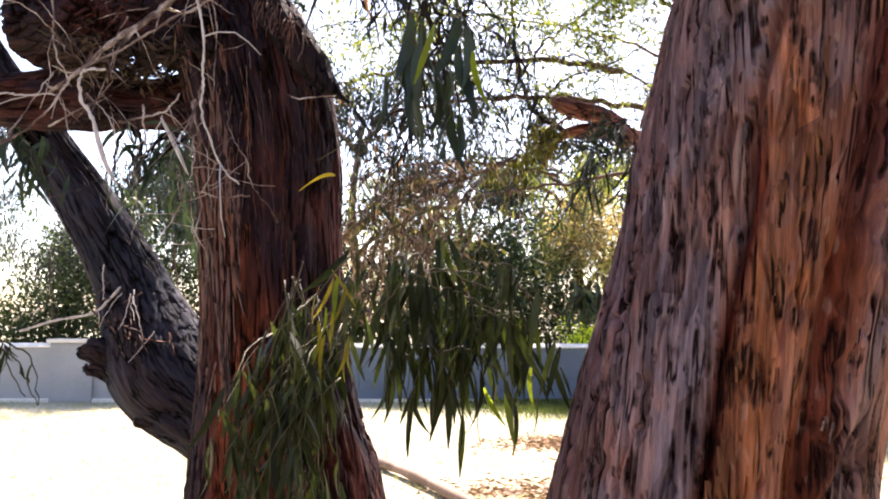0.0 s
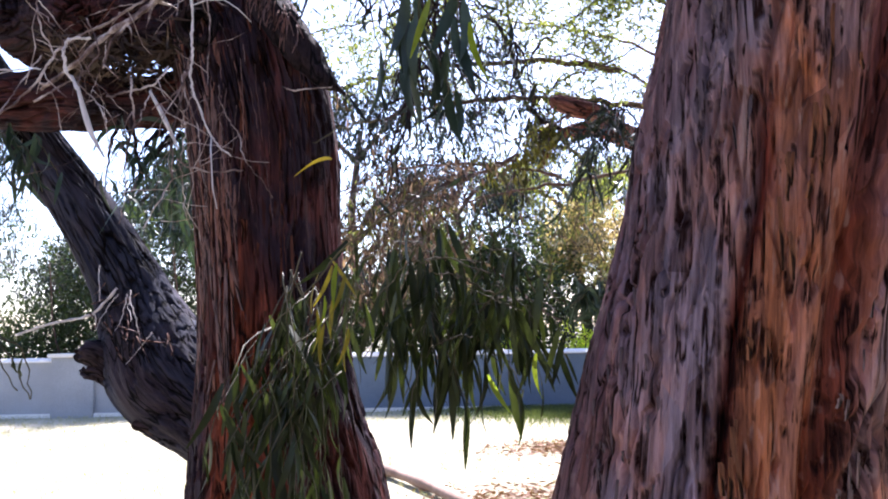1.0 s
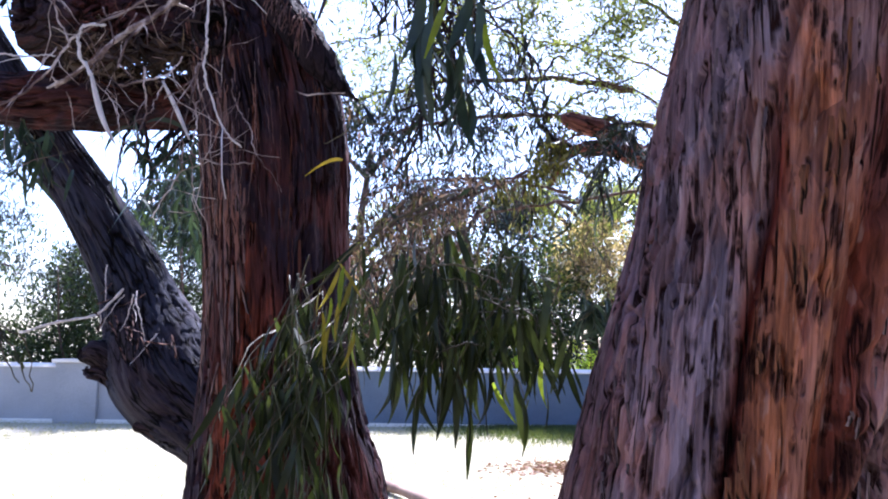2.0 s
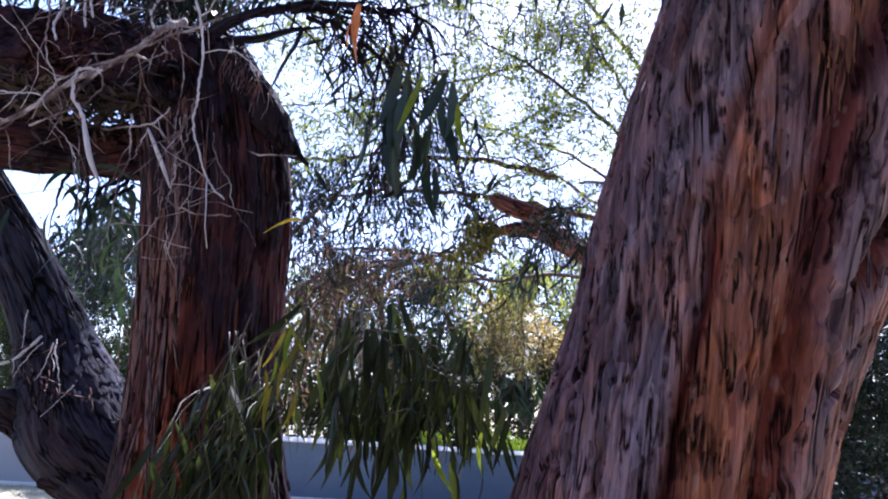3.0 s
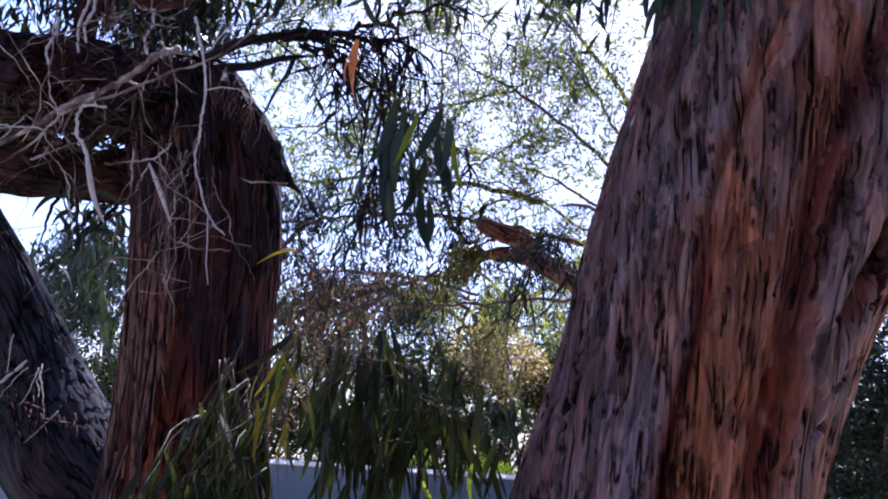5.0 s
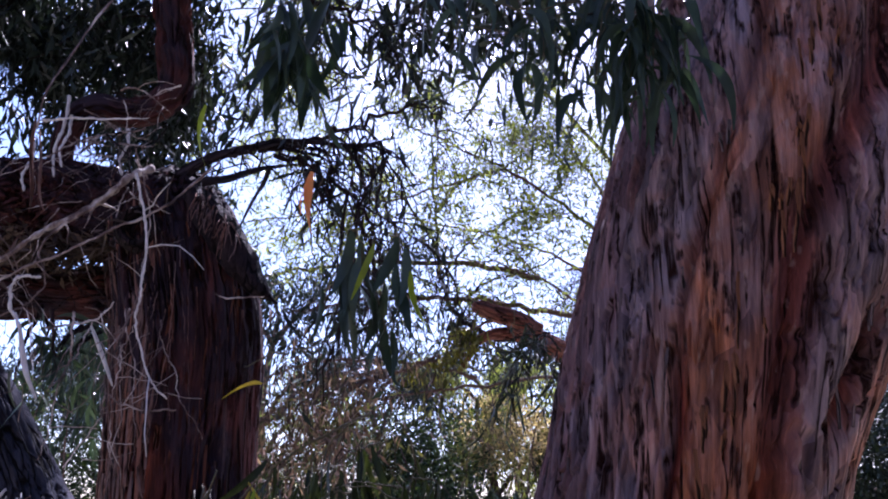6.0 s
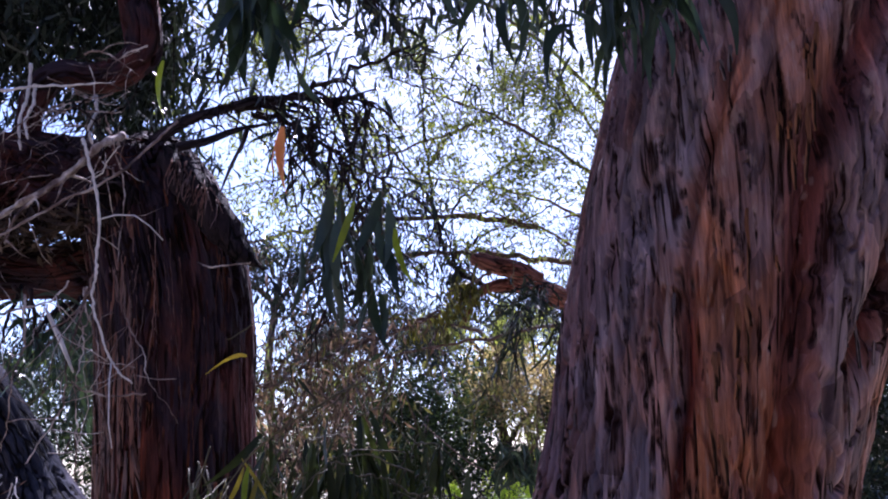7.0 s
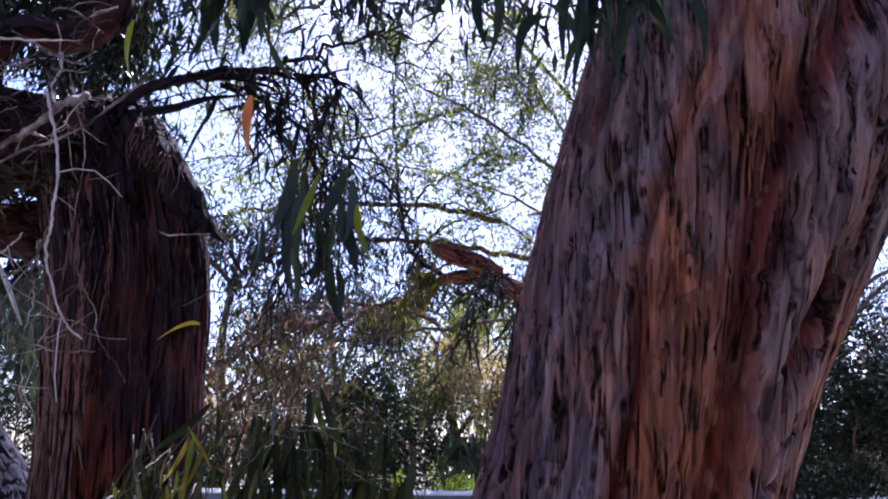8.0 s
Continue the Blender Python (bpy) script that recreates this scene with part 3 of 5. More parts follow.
def build_wall():
    w = thing("garden_wall", "low rendered blue-grey garden wall with pale capping", "wall", "", "structure")
    bm = bmesh.new()
    # Panels left and right of x = -3.2 differ in painted light only.
    box(bm, -40, -3.2, 15.0, 15.2, -0.1, 1.0)
    part("wall_panel", bm, RENDER_LIT, w)
    bm = bmesh.new()
    box(bm, -3.2, 40, 15.003, 15.2, -0.1, 1.0)
    part("wall_panel", bm, RENDER_WALL, w, "blue-grey wall panel with its shade put into the colour")
    x = -40.0
    while x < 40:
        bm = bmesh.new()
        prof = [(14.96, 0.995), (14.96, 1.02), (15.08, 1.075), (15.24, 1.02), (15.24, 0.995)]
        ends = [[bm.verts.new((xx, y, z)) for y, z in prof] for xx in (x, x + 1.99)]
        bm.faces.new(ends[0])
        bm.faces.new(ends[1][::-1])
        for k in range(5):
            bm.faces.new((ends[0][k], ends[1][k], ends[1][(k + 1) % 5], ends[0][(k + 1) % 5]))
        bmesh.ops.recalc_face_normals(bm, faces=bm.faces)
        part("capstone", bm, CAPPING, w, "pale concrete capping")
        x += 2.0
    for px in (-16.9, -6.95, 12.2):
        bm = bmesh.new()
        box(bm, px - 0.4, px + 0.4, 14.93, 15.27, -0.1, 1.08, 0.01)
        pier = part("pier", bm, RENDER_LIT, w)
        bm = bmesh.new()
        box(bm, px - 0.46, px + 0.46, 14.88, 15.32, 1.084, 1.15, 0.012)
        part("pier_cap", bm, CAPPING, w, "pale pier cap").parent = pier
    bm = bmesh.new()
    box(bm, -40, 40, 14.955, 15.0, -0.1, 0.05, 0.006)
    part("plinth", bm, CAPPING, w)


build_wall()


def build_blocker_walls():
    # Added walls out of view; they block sky light from behind and the sides.
    for name, x0, x1, y0, y1 in (("wall_south", -9.3, 6.1, -5.3, -5.0), ("wall_west", -9.3, -9.0, -5.0, 4.0), ("wall_east", 5.8, 6.1, -5.0, 3.2)):
        bm = bmesh.new()
        box(bm, x0, x1, y0, y1, -0.1, 5.2)
        me = bpy.data.meshes.new(name)
        bm.to_mesh(me)
        bm.free()
        me.materials.append(BLOCKER_PLAIN)
        tagged(new(name, me), "unseen plain brown wall added to keep light off the trees", "wall", "", "structure")


build_blocker_walls()


def build_edging():
    s = Soup()
    p = np.array([(-0.75, 8.7, 0.05), (-0.3, 7.85, 0.06), (0.1, 7.0, 0.05), (0.5, 6.1, 0.06)])
    s.tube(spline(p, 14), 0.05 + 0.008 * np.sin(np.arange(14) * 1.7), 9)
    tagged(s.make("edging_log", TIMBER), "weathered brown log lying on the lawn as edging", "log")


build_edging()


# ---- near tree: the thick leaning trunk ----
NEAR_LINE = [(0.50, 2.12, -0.15, 0.66), (0.57, 2.12, 0.35, 0.52), (0.64, 2.12, 0.8, 0.45), (0.682, 2.11, 1.15, 0.394), (0.766, 2.1, 1.5, 0.386), (0.868, 2.09, 1.8, 0.400),
             (0.975, 2.08, 2.1, 0.446), (1.125, 2.06, 2.5, 0.49), (1.28, 2.03, 3.0, 0.49), (1.5, 2.0, 3.7, 0.47), (1.8, 1.95, 4.6, 0.43), (2.1, 1.9, 5.6, 0.36)]


def build_near_tree():
    tree = thing("gum_tree", "thick leaning gum trunk with fissured grey and red bark", "tree")

    def seam(z):
        return np.interp(z, [1.2, 1.4, 1.55, 1.73, 1.9, 2.1, 2.7], [250, 247, 244, 239, 235, 231, 231])

    def groove(z):
        return np.interp(z, [1.2, 1.5, 1.8, 2.1, 2.3, 2.5, 2.7], [282, 280, 272, 263, 257, 262, 270])

    def weather(a, z, big, wob):
        s, g = seam(z) + 9 * wob, groove(z) + 6 * wob
        return smooth(4, -4, a - s) * 0.95 + smooth(2, 12, a - g) * 0.6 + smooth(1.75, 2.15, z + 0.4 * wob) * smooth(-4, 6, a - s) * 0.5 + 0.3 * big

    def carve(a, z, wob):
        s, g = seam(z) + 5 * wob, groove(z) + 5 * wob
        line = -0.045 * np.exp(-((a - s) / 1.8) ** 2) - 0.055 * np.exp(-((a - g) / 6.5) ** 2)
        step = -0.018 * smooth(0, 3, a - s) * smooth(60, 20, a - s)
        hollow = -0.10 * np.exp(-((a - 296) / 5.0) ** 2 - ((z - 2.0) / 0.13) ** 2)
        crack = -0.07 * np.exp(-((a - 297 - 6 * wob - 25 * (z - 1.2)) / 3.5) ** 2) * smooth(1.42, 1.2, z)
        return line + step + hollow + crack

    def inner(a, z, wob):
        s, g = seam(z) + 5 * wob, groove(z) + 5 * wob
        # Raw bark in seam and groove; shade painted on left edge and hollow.
        edge = 0.35 * smooth(214, 198, a + 26 * wob)
        return edge + 0.85 * np.exp(-((a - g - 2 + 8 * wob) / 8.0) ** 2) + 1.0 * np.exp(-((a - s - 1.0 - 4 * wob) / 3.0) ** 2) * (0.35 + 0.65 * smooth(2.08, 1.92, z)) + 0.9 * np.exp(-((a - 296) / 6.0) ** 4 - ((z - 2.0) / 0.16) ** 4)

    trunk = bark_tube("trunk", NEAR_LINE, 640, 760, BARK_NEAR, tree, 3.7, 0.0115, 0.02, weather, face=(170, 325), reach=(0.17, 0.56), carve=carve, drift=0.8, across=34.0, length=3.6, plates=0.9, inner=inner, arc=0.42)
    rng = np.random.default_rng(8)
    sizes = [(0.06, 0.009), (0.09, 0.011), (0.13, 0.012), (0.045, 0.010), (0.08, 0.015), (0.17, 0.010)]
    for material, count, face in ((FLAKE_GREY, 110, (190, 232)), (FLAKE_RED, 36, (247, 258)), (FLAKE_GREY, 50, (284, 312))):
        shreds = [flake_mesh("bark_flake", l, w, 0.002 + 0.006 * rng.random(), 60 + k, material) for k, (l, w) in enumerate(sizes)]
        place_flakes(trunk, NEAR_LINE, shreds, count, face, (1.05, 3.0), rng, 0.011, 0.75)
    return tree


near_tree = build_near_tree()


# ---- second tree: upright stringy trunk with limbs ----
LEFT_LINE = [(-0.50, 2.98, -0.15, 0.46), (-0.54, 2.98, 0.4, 0.40), (-0.575, 2.98, 0.95, 0.355), (-0.61, 2.97, 1.3, 0.295), (-0.63, 2.96, 1.6, 0.265), (-0.65, 2.96, 1.95, 0.262),
             (-0.67, 2.95, 2.25, 0.268), (-0.73, 2.95, 2.55, 0.265), (-0.775, 2.95, 2.78, 0.20), (-0.78, 2.96, 2.90, 0.10)]


def build_hood(tree):
    """The torn plate of bark that stands off the shoulder of the trunk and ends in a spike."""
    outer = spline([(-0.66, 2.74, 2.80), (-0.58, 2.72, 2.71), (-0.47, 2.70, 2.59), (-0.39, 2.70, 2.45), (-0.325, 2.70, 2.325)], 22)
    inner = spline([(-0.70, 2.70, 2.72), (-0.62, 2.68, 2.58), (-0.53, 2.68, 2.46), (-0.44, 2.69, 2.38), (-0.33, 2.70, 2.328)], 22)
    rng = np.random.default_rng(3)
    v, f = [], []
    cols = 6
    for i in range(22):
        for k in range(cols):
            t = k / (cols - 1)
            p = outer[i] * (1 - t) + inner[i] * t
            p = p + np.array((0, -0.035 * math.sin(math.pi * t), 0)) + rng.normal(0, 0.003, 3)
            v.append(p)
    n = len(v)
    v += [p + np.array((-0.004, 0.022, 0.004)) for p in v[:n]]
    for i in range(21):
        for k in range(cols - 1):
            a = i * cols + k
            f.append((a, a + 1, a + cols + 1, a + cols))
            f.append((n + a + cols, n + a + cols + 1, n + a + 1, n + a))
    rim = [i * cols for i in range(22)] + [21 * cols + k for k in range(1, cols)] + [i * cols + cols - 1 for i in range(20, -1, -1)] + [k for k in range(cols - 2, 0, -1)]
    for a, b in zip(rim, rim[1:] + rim[:1]):
        f.append((a, b, n + b, n + a))
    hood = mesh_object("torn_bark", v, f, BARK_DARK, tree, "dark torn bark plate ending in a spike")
    for _ in range(64):
        i = rng.integers(4, 11)
        p = outer[i] + np.array((-0.03, -0.035, -0.02)) + rng.normal(0, 0.012, 3)
        s = Soup()
        s.tube(wander(p, (rng.normal(0.1, 0.25), -0.5, -0.8), rng.uniform(0.06, 0.14), 5, rng, 0.2, 0.15), np.linspace(0.0030, 0.0010, 6), 5)
        s.make("fibre", STRIP_TORN, hood)


def build_left_tree():
    tree = thing("stringybark_tree", "red-brown stringybark tree with broken limbs and peeling bark", "tree")

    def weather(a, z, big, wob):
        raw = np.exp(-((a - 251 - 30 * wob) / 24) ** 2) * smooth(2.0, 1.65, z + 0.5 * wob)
        # High values give the shade-dark bark; raw red only low on the face.
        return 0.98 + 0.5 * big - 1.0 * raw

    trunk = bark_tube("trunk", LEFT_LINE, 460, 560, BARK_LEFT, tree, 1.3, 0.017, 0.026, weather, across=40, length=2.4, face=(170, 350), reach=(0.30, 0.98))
    rng = np.random.default_rng(9)
    shreds = [flake_mesh("bark_flake", l, w, 0.008 + 0.02 * rng.random(), 80 + k, FLAKE_LEFT) for k, (l, w) in enumerate([(0.16, 0.012), (0.26, 0.016), (0.34, 0.014), (0.12, 0.02), (0.22, 0.01), (0.4, 0.012)])]
    place_flakes(trunk, LEFT_LINE, shreds, 190, (185, 345), (1.0, 2.7), rng, 0.006)
    # Pale shreds put the left flank's light into their colour.
    lit_shreds = [flake_mesh("bark_flake", l, w, 0.006 + 0.014 * rng.random(), 120 + k, FLAKE_LIT_SIDE) for k, (l, w) in enumerate([(0.20, 0.011), (0.32, 0.013), (0.42, 0.010), (0.26, 0.017), (0.5, 0.012)])]
    place_flakes(trunk, LEFT_LINE, lit_shreds, 105, (192, 258), (1.25, 2.55), rng, -0.007)
    limb = bark_tube("diagonal_limb", [(-0.50, 3.08, 0.88, 0.14), (-0.70, 3.12, 1.04, 0.16), (-0.92, 3.2, 1.21, 0.205), (-1.13, 3.28, 1.38, 0.23), (-1.26, 3.32, 1.61, 0.165), (-1.34, 3.33, 1.77, 0.132), (-1.49, 3.32, 2.04, 0.112), (-1.66, 3.3, 2.29, 0.108), (-1.98, 3.28, 2.75, 0.10), (-2.3, 3.25, 3.3, 0.085), (-2.7, 3.2, 4.0, 0.05), (-2.95, 3.15, 4.6, 0.012)],
                     190, 380, BARK_LIMB, tree, 5.2, 0.011, 0.05, lambda a, z, b, w: 0.95 + 0.8 * b, False, across=44, length=2.2, label= "dark grey diagonal limb with torn bark")
    rng = np.random.default_rng(17)
    torn = [flake_mesh("bark_flake", l, w, 0.02, 90 + k, STRIP_TORN) for k, (l, w) in enumerate([(0.07, 0.007), (0.11, 0.006), (0.05, 0.009)])]
    for _ in range(26):
        u = rng.uniform(0, 1)
        ob = new("bark_flake", torn[rng.integers(0, 3)])
        ob.parent = limb
        ob.matrix_basis = pose(-1.33 + 0.26 * u + rng.normal(0, 0.05), 3.07 + 0.05 * rng.random(), 1.66 - 0.30 * u + rng.normal(0, 0.05), rng.normal(0, 14), rng.normal(-28, 30), rng.normal(0, 20))
    for x, y, z, r in ((-1.40, 3.2, 1.45, 0.055), (-1.38, 3.2, 1.38, 0.04), (-1.15, 3.13, 1.18, 0.034)):
        bark_tube("knot", [(x + 0.09, y + 0.06, z - 0.06, r * 1.3), (x + 0.02, y, z, r * 1.1), (x - 0.03, y - 0.02, z + 0.01, r * 0.8), (x - 0.045, y - 0.02, z + 0.02, r * 0.4)], 40, 40, BARK_LIMB, limb, 2.0 + z, 0.016, 0.04, None, False)
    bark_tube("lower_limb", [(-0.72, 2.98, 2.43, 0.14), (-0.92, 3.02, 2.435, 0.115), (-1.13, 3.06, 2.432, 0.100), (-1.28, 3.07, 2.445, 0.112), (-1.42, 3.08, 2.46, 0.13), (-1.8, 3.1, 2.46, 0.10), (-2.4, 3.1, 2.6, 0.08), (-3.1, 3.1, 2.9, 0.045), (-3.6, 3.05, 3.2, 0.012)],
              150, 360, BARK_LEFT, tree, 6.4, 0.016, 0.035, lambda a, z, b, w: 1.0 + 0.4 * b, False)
    # Weather above 1 paints this limb's deep shade as near-black bark.
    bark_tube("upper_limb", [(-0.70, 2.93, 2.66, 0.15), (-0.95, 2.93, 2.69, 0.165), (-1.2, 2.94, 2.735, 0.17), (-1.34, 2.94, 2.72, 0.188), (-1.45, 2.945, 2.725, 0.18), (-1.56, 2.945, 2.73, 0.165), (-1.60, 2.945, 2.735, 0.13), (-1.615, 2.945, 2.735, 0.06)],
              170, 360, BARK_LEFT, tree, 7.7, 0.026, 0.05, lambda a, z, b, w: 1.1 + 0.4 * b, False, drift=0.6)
    bark_tube("arched_limb", [(-1.19, 2.92, 2.76, 0.036), (-1.205, 2.87, 2.96, 0.028), (-1.17, 2.86, 3.07, 0.036), (-1.08, 2.85, 3.125, 0.034), (-0.98, 2.87, 3.11, 0.046), (-0.87, 2.86, 3.145, 0.044), (-0.815, 2.86, 3.24, 0.056), (-0.85, 2.86, 3.45, 0.064), (-0.91, 2.86, 3.8, 0.066), (-1.0, 2.82, 4.3, 0.064), (-1.1, 2.75, 5.0, 0.05)],
              90, 260, BARK_LEFT, tree, 2.2, 0.016, 0.045, lambda a, z, b, w: 1.0 - 0.4 * smooth(3.15, 3.3, z) + 0.5 * b, False, "red-brown limb that arches up out of the broken one")
    bark_tube("side_branch", [(-0.80, 2.90, 2.77, 0.032), (-0.74, 2.82, 2.845, 0.027), (-0.62, 2.78, 2.91, 0.023), (-0.50, 2.78, 2.95, 0.019), (-0.40, 2.78, 2.985, 0.016), (-0.255, 2.78, 3.0, 0.012), (-0.12, 2.78, 2.985, 0.009), (0.05, 2.76, 3.03, 0.004)], 24, 100, BARK_LIMB, tree, 8.2, 0.003, 0.010, None, False)
    bark_tube("side_branch", [(-0.74, 2.84, 2.76, 0.018), (-0.66, 2.80, 2.81, 0.016), (-0.56, 2.79, 2.83, 0.014), (-0.44, 2.78, 2.875, 0.010), (-0.30, 2.77, 2.90, 0.005)], 18, 60, BARK_LIMB, tree, 8.6, 0.002, 0.008, None, False)
    bark_tube("side_branch", [(-0.41, 2.78, 2.885, 0.010), (-0.43, 2.78, 2.81, 0.009), (-0.462, 2.78, 2.74, 0.007), (-0.50, 2.78, 2.63, 0.003)], 18, 50, BARK_LIMB, tree, 8.9, 0.002, 0.006, None, False)
    build_hood(tree)
    # old knot hole under the fork: a grey collar round a dark cup
    bm = bmesh.new()
    rng = np.random.default_rng(14)
    rings = []
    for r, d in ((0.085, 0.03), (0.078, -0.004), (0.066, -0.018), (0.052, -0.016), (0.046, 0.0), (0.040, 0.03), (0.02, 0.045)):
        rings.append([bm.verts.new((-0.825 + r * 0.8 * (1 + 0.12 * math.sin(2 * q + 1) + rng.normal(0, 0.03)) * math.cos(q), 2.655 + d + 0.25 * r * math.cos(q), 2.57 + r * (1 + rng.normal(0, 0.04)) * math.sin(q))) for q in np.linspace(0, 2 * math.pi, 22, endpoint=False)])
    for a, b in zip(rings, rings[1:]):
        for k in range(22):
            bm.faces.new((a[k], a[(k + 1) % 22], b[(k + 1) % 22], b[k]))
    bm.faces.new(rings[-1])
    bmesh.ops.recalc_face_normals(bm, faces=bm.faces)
    # Near-black bark over the whole knot adds painted shade to the cup.
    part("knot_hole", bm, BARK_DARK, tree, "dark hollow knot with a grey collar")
    return tree


left_tree = build_left_tree()


# ---- mid tree behind: pale limb stub, brown hanging twigs, fine crown ----
def tree_parts(tree, limbs, twigs, reach, droop, per, spread, leaf, rng, bark, leaves, sides=7, hang=1.0, sub=4):
    for pts, r0, r1 in limbs:
        s = Soup()
        p = spline(pts, 26)
        p[1:-1] += rng.normal(0, 0.012, (24, 3))
        s.tube(p, np.linspace(r0, r1, 26), sides)
        s.make("limb", bark, tree)
    lines, spots = grow(limbs, rng, twigs, reach, droop, sub)
    s = Soup()
    for line, a, b in lines:
        s.tube(line, np.linspace(a, b, len(line)), 4)
    tw = s.make("twig_mass", bark, tree)
    tw["kind"] = "stuff"
    c, a = spots_to_leaves(spots, per, spread, rng, hang)
    return leaf_cloud("crown", c, a, leaf[0], leaf[1], leaves, tree, rng, "", "stuff")


def build_mid_tree():
    rng = np.random.default_rng(21)
    tree = thing("gum_tree", "gum tree with sunlit forked limb and brown hanging twigs", "tree")
    s = Soup()
    p = spline([(3.0, 7.3, -0.1), (2.85, 7.2, 1.5), (2.75, 7.1, 3.0), (2.9, 7.0, 5.0), (2.7, 6.9, 7.5)], 30)
    s.tube(p, np.linspace(0.30, 0.12, 30), 14)
    s.make("trunk", BARK_FAR, tree)
    fork = [([(2.75, 7.0, 2.75), (2.1, 6.5, 2.85), (1.5, 6.1, 2.95), (1.2, 6.0, 3.04)], 0.10, 0.085),
            ([(1.35, 6.0, 3.04), (1.18, 5.95, 3.12), (1.0, 5.9, 3.15), (0.86, 5.85, 3.19)], 0.08, 0.06),
            ([(1.35, 6.0, 3.0), (1.1, 6.0, 3.02), (0.92, 6.0, 2.98), (0.82, 6.0, 2.88), (0.76, 6.0, 2.74)], 0.052, 0.018)]
    hang = [([(0.58, 6.0, 2.82), (0.3, 6.0, 2.7), (0.0, 6.0, 2.6), (-0.5, 6.0, 2.4)], 0.012, 0.005), ([(2.4, 6.7, 2.9), (1.3, 6.5, 2.75), (0.5, 6.4, 2.6), (-0.2, 6.4, 2.45)], 0.02, 0.006), ([(0.9, 6.2, 2.7), (0.2, 6.4, 2.85), (-0.5, 6.5, 2.8), (-1.0, 6.6, 2.6)], 0.014, 0.005)]
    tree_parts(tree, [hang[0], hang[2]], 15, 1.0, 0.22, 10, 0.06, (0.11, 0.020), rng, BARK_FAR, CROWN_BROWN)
    # Shaded leaf copy on these limbs keeps them darker than the sunlit crown.
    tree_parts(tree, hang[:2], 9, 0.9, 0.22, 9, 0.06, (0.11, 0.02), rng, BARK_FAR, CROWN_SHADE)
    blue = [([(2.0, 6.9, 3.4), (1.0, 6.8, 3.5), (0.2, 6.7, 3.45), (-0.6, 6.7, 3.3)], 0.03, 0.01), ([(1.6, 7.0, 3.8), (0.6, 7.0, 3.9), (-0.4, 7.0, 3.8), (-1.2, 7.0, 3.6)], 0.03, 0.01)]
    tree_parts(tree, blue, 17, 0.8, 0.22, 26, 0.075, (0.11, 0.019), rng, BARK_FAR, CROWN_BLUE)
    for k, (pts, r0, r1) in enumerate(fork):
        n = len(pts)
        line = [(*p, r0 + (r1 - r0) * i / (n - 1)) for i, p in enumerate(pts)]
        (x0, y0, z0, _), (x1, y1, z1, _) = line[-2:]
        line += [(x1 + 0.18 * (x1 - x0), y1, z1 + 0.18 * (z1 - z0) + 0.01, r1 * 0.55), (x1 + 0.26 * (x1 - x0), y1, z1 + 0.26 * (z1 - z0) + 0.02, r1 * 0.15)]
        bark_tube("limb", line, 60, 120, BARK_STUB, tree, 3.1 + k, 0.012, 0.035, lambda a, z, b, w: 0.2 + b, False)
    sprig = [([(1.0, 5.9, 3.12), (0.85, 5.8, 3.02), (0.68, 5.8, 2.95), (0.5, 5.75, 2.88)], 0.012, 0.005)]
    tree_parts(tree, sprig, 9, 0.35, 0.15, 7, 0.03, (0.10, 0.026), rng, BARK_FAR, SPRIG)
    high = [([(2.8, 7.0, 3.6), (2.0, 6.8, 4.3), (1.2, 6.6, 4.7), (0.2, 6.4, 5.0)], 0.045, 0.012),
            ([(2.8, 7.0, 3.2), (2.0, 6.8, 3.5), (1.3, 6.6, 3.75), (0.6, 6.5, 3.8)], 0.035, 0.008),
            ([(2.75, 7.0, 4.0), (2.2, 6.8, 4.6), (1.8, 6.7, 5.2), (1.5, 6.6, 5.9)], 0.035, 0.01),
            ([(2.8, 7.0, 4.4), (1.8, 6.9, 5.6), (0.5, 6.8, 6.3), (-1.0, 6.6, 6.4)], 0.045, 0.012),
            ([(2.7, 7.0, 3.4), (1.9, 7.3, 4.1), (0.9, 7.4, 4.4), (-0.3, 7.4, 4.5)], 0.035, 0.01),
            ([(1.2, 6.6, 4.7), (0.2, 6.5, 4.3), (-0.6, 6.5, 4.1), (-1.4, 6.4, 3.9)], 0.02, 0.008),
            ([(0.5, 6.8, 6.3), (-0.3, 6.7, 5.6), (-1.0, 6.6, 5.1), (-1.8, 6.5, 4.9)], 0.025, 0.008),
            ([(2.8, 7.0, 4.2), (3.2, 6.7, 4.8), (3.6, 6.5, 5.4), (4.2, 6.4, 5.8)], 0.035, 0.01)]
    high = [(p, 0.55 * a, 0.55 * b) for p, a, b in high]
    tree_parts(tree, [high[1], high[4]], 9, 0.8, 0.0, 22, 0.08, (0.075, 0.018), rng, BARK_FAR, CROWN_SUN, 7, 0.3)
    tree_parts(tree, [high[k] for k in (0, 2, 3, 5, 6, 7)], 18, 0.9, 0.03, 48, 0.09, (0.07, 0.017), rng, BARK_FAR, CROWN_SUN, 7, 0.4)
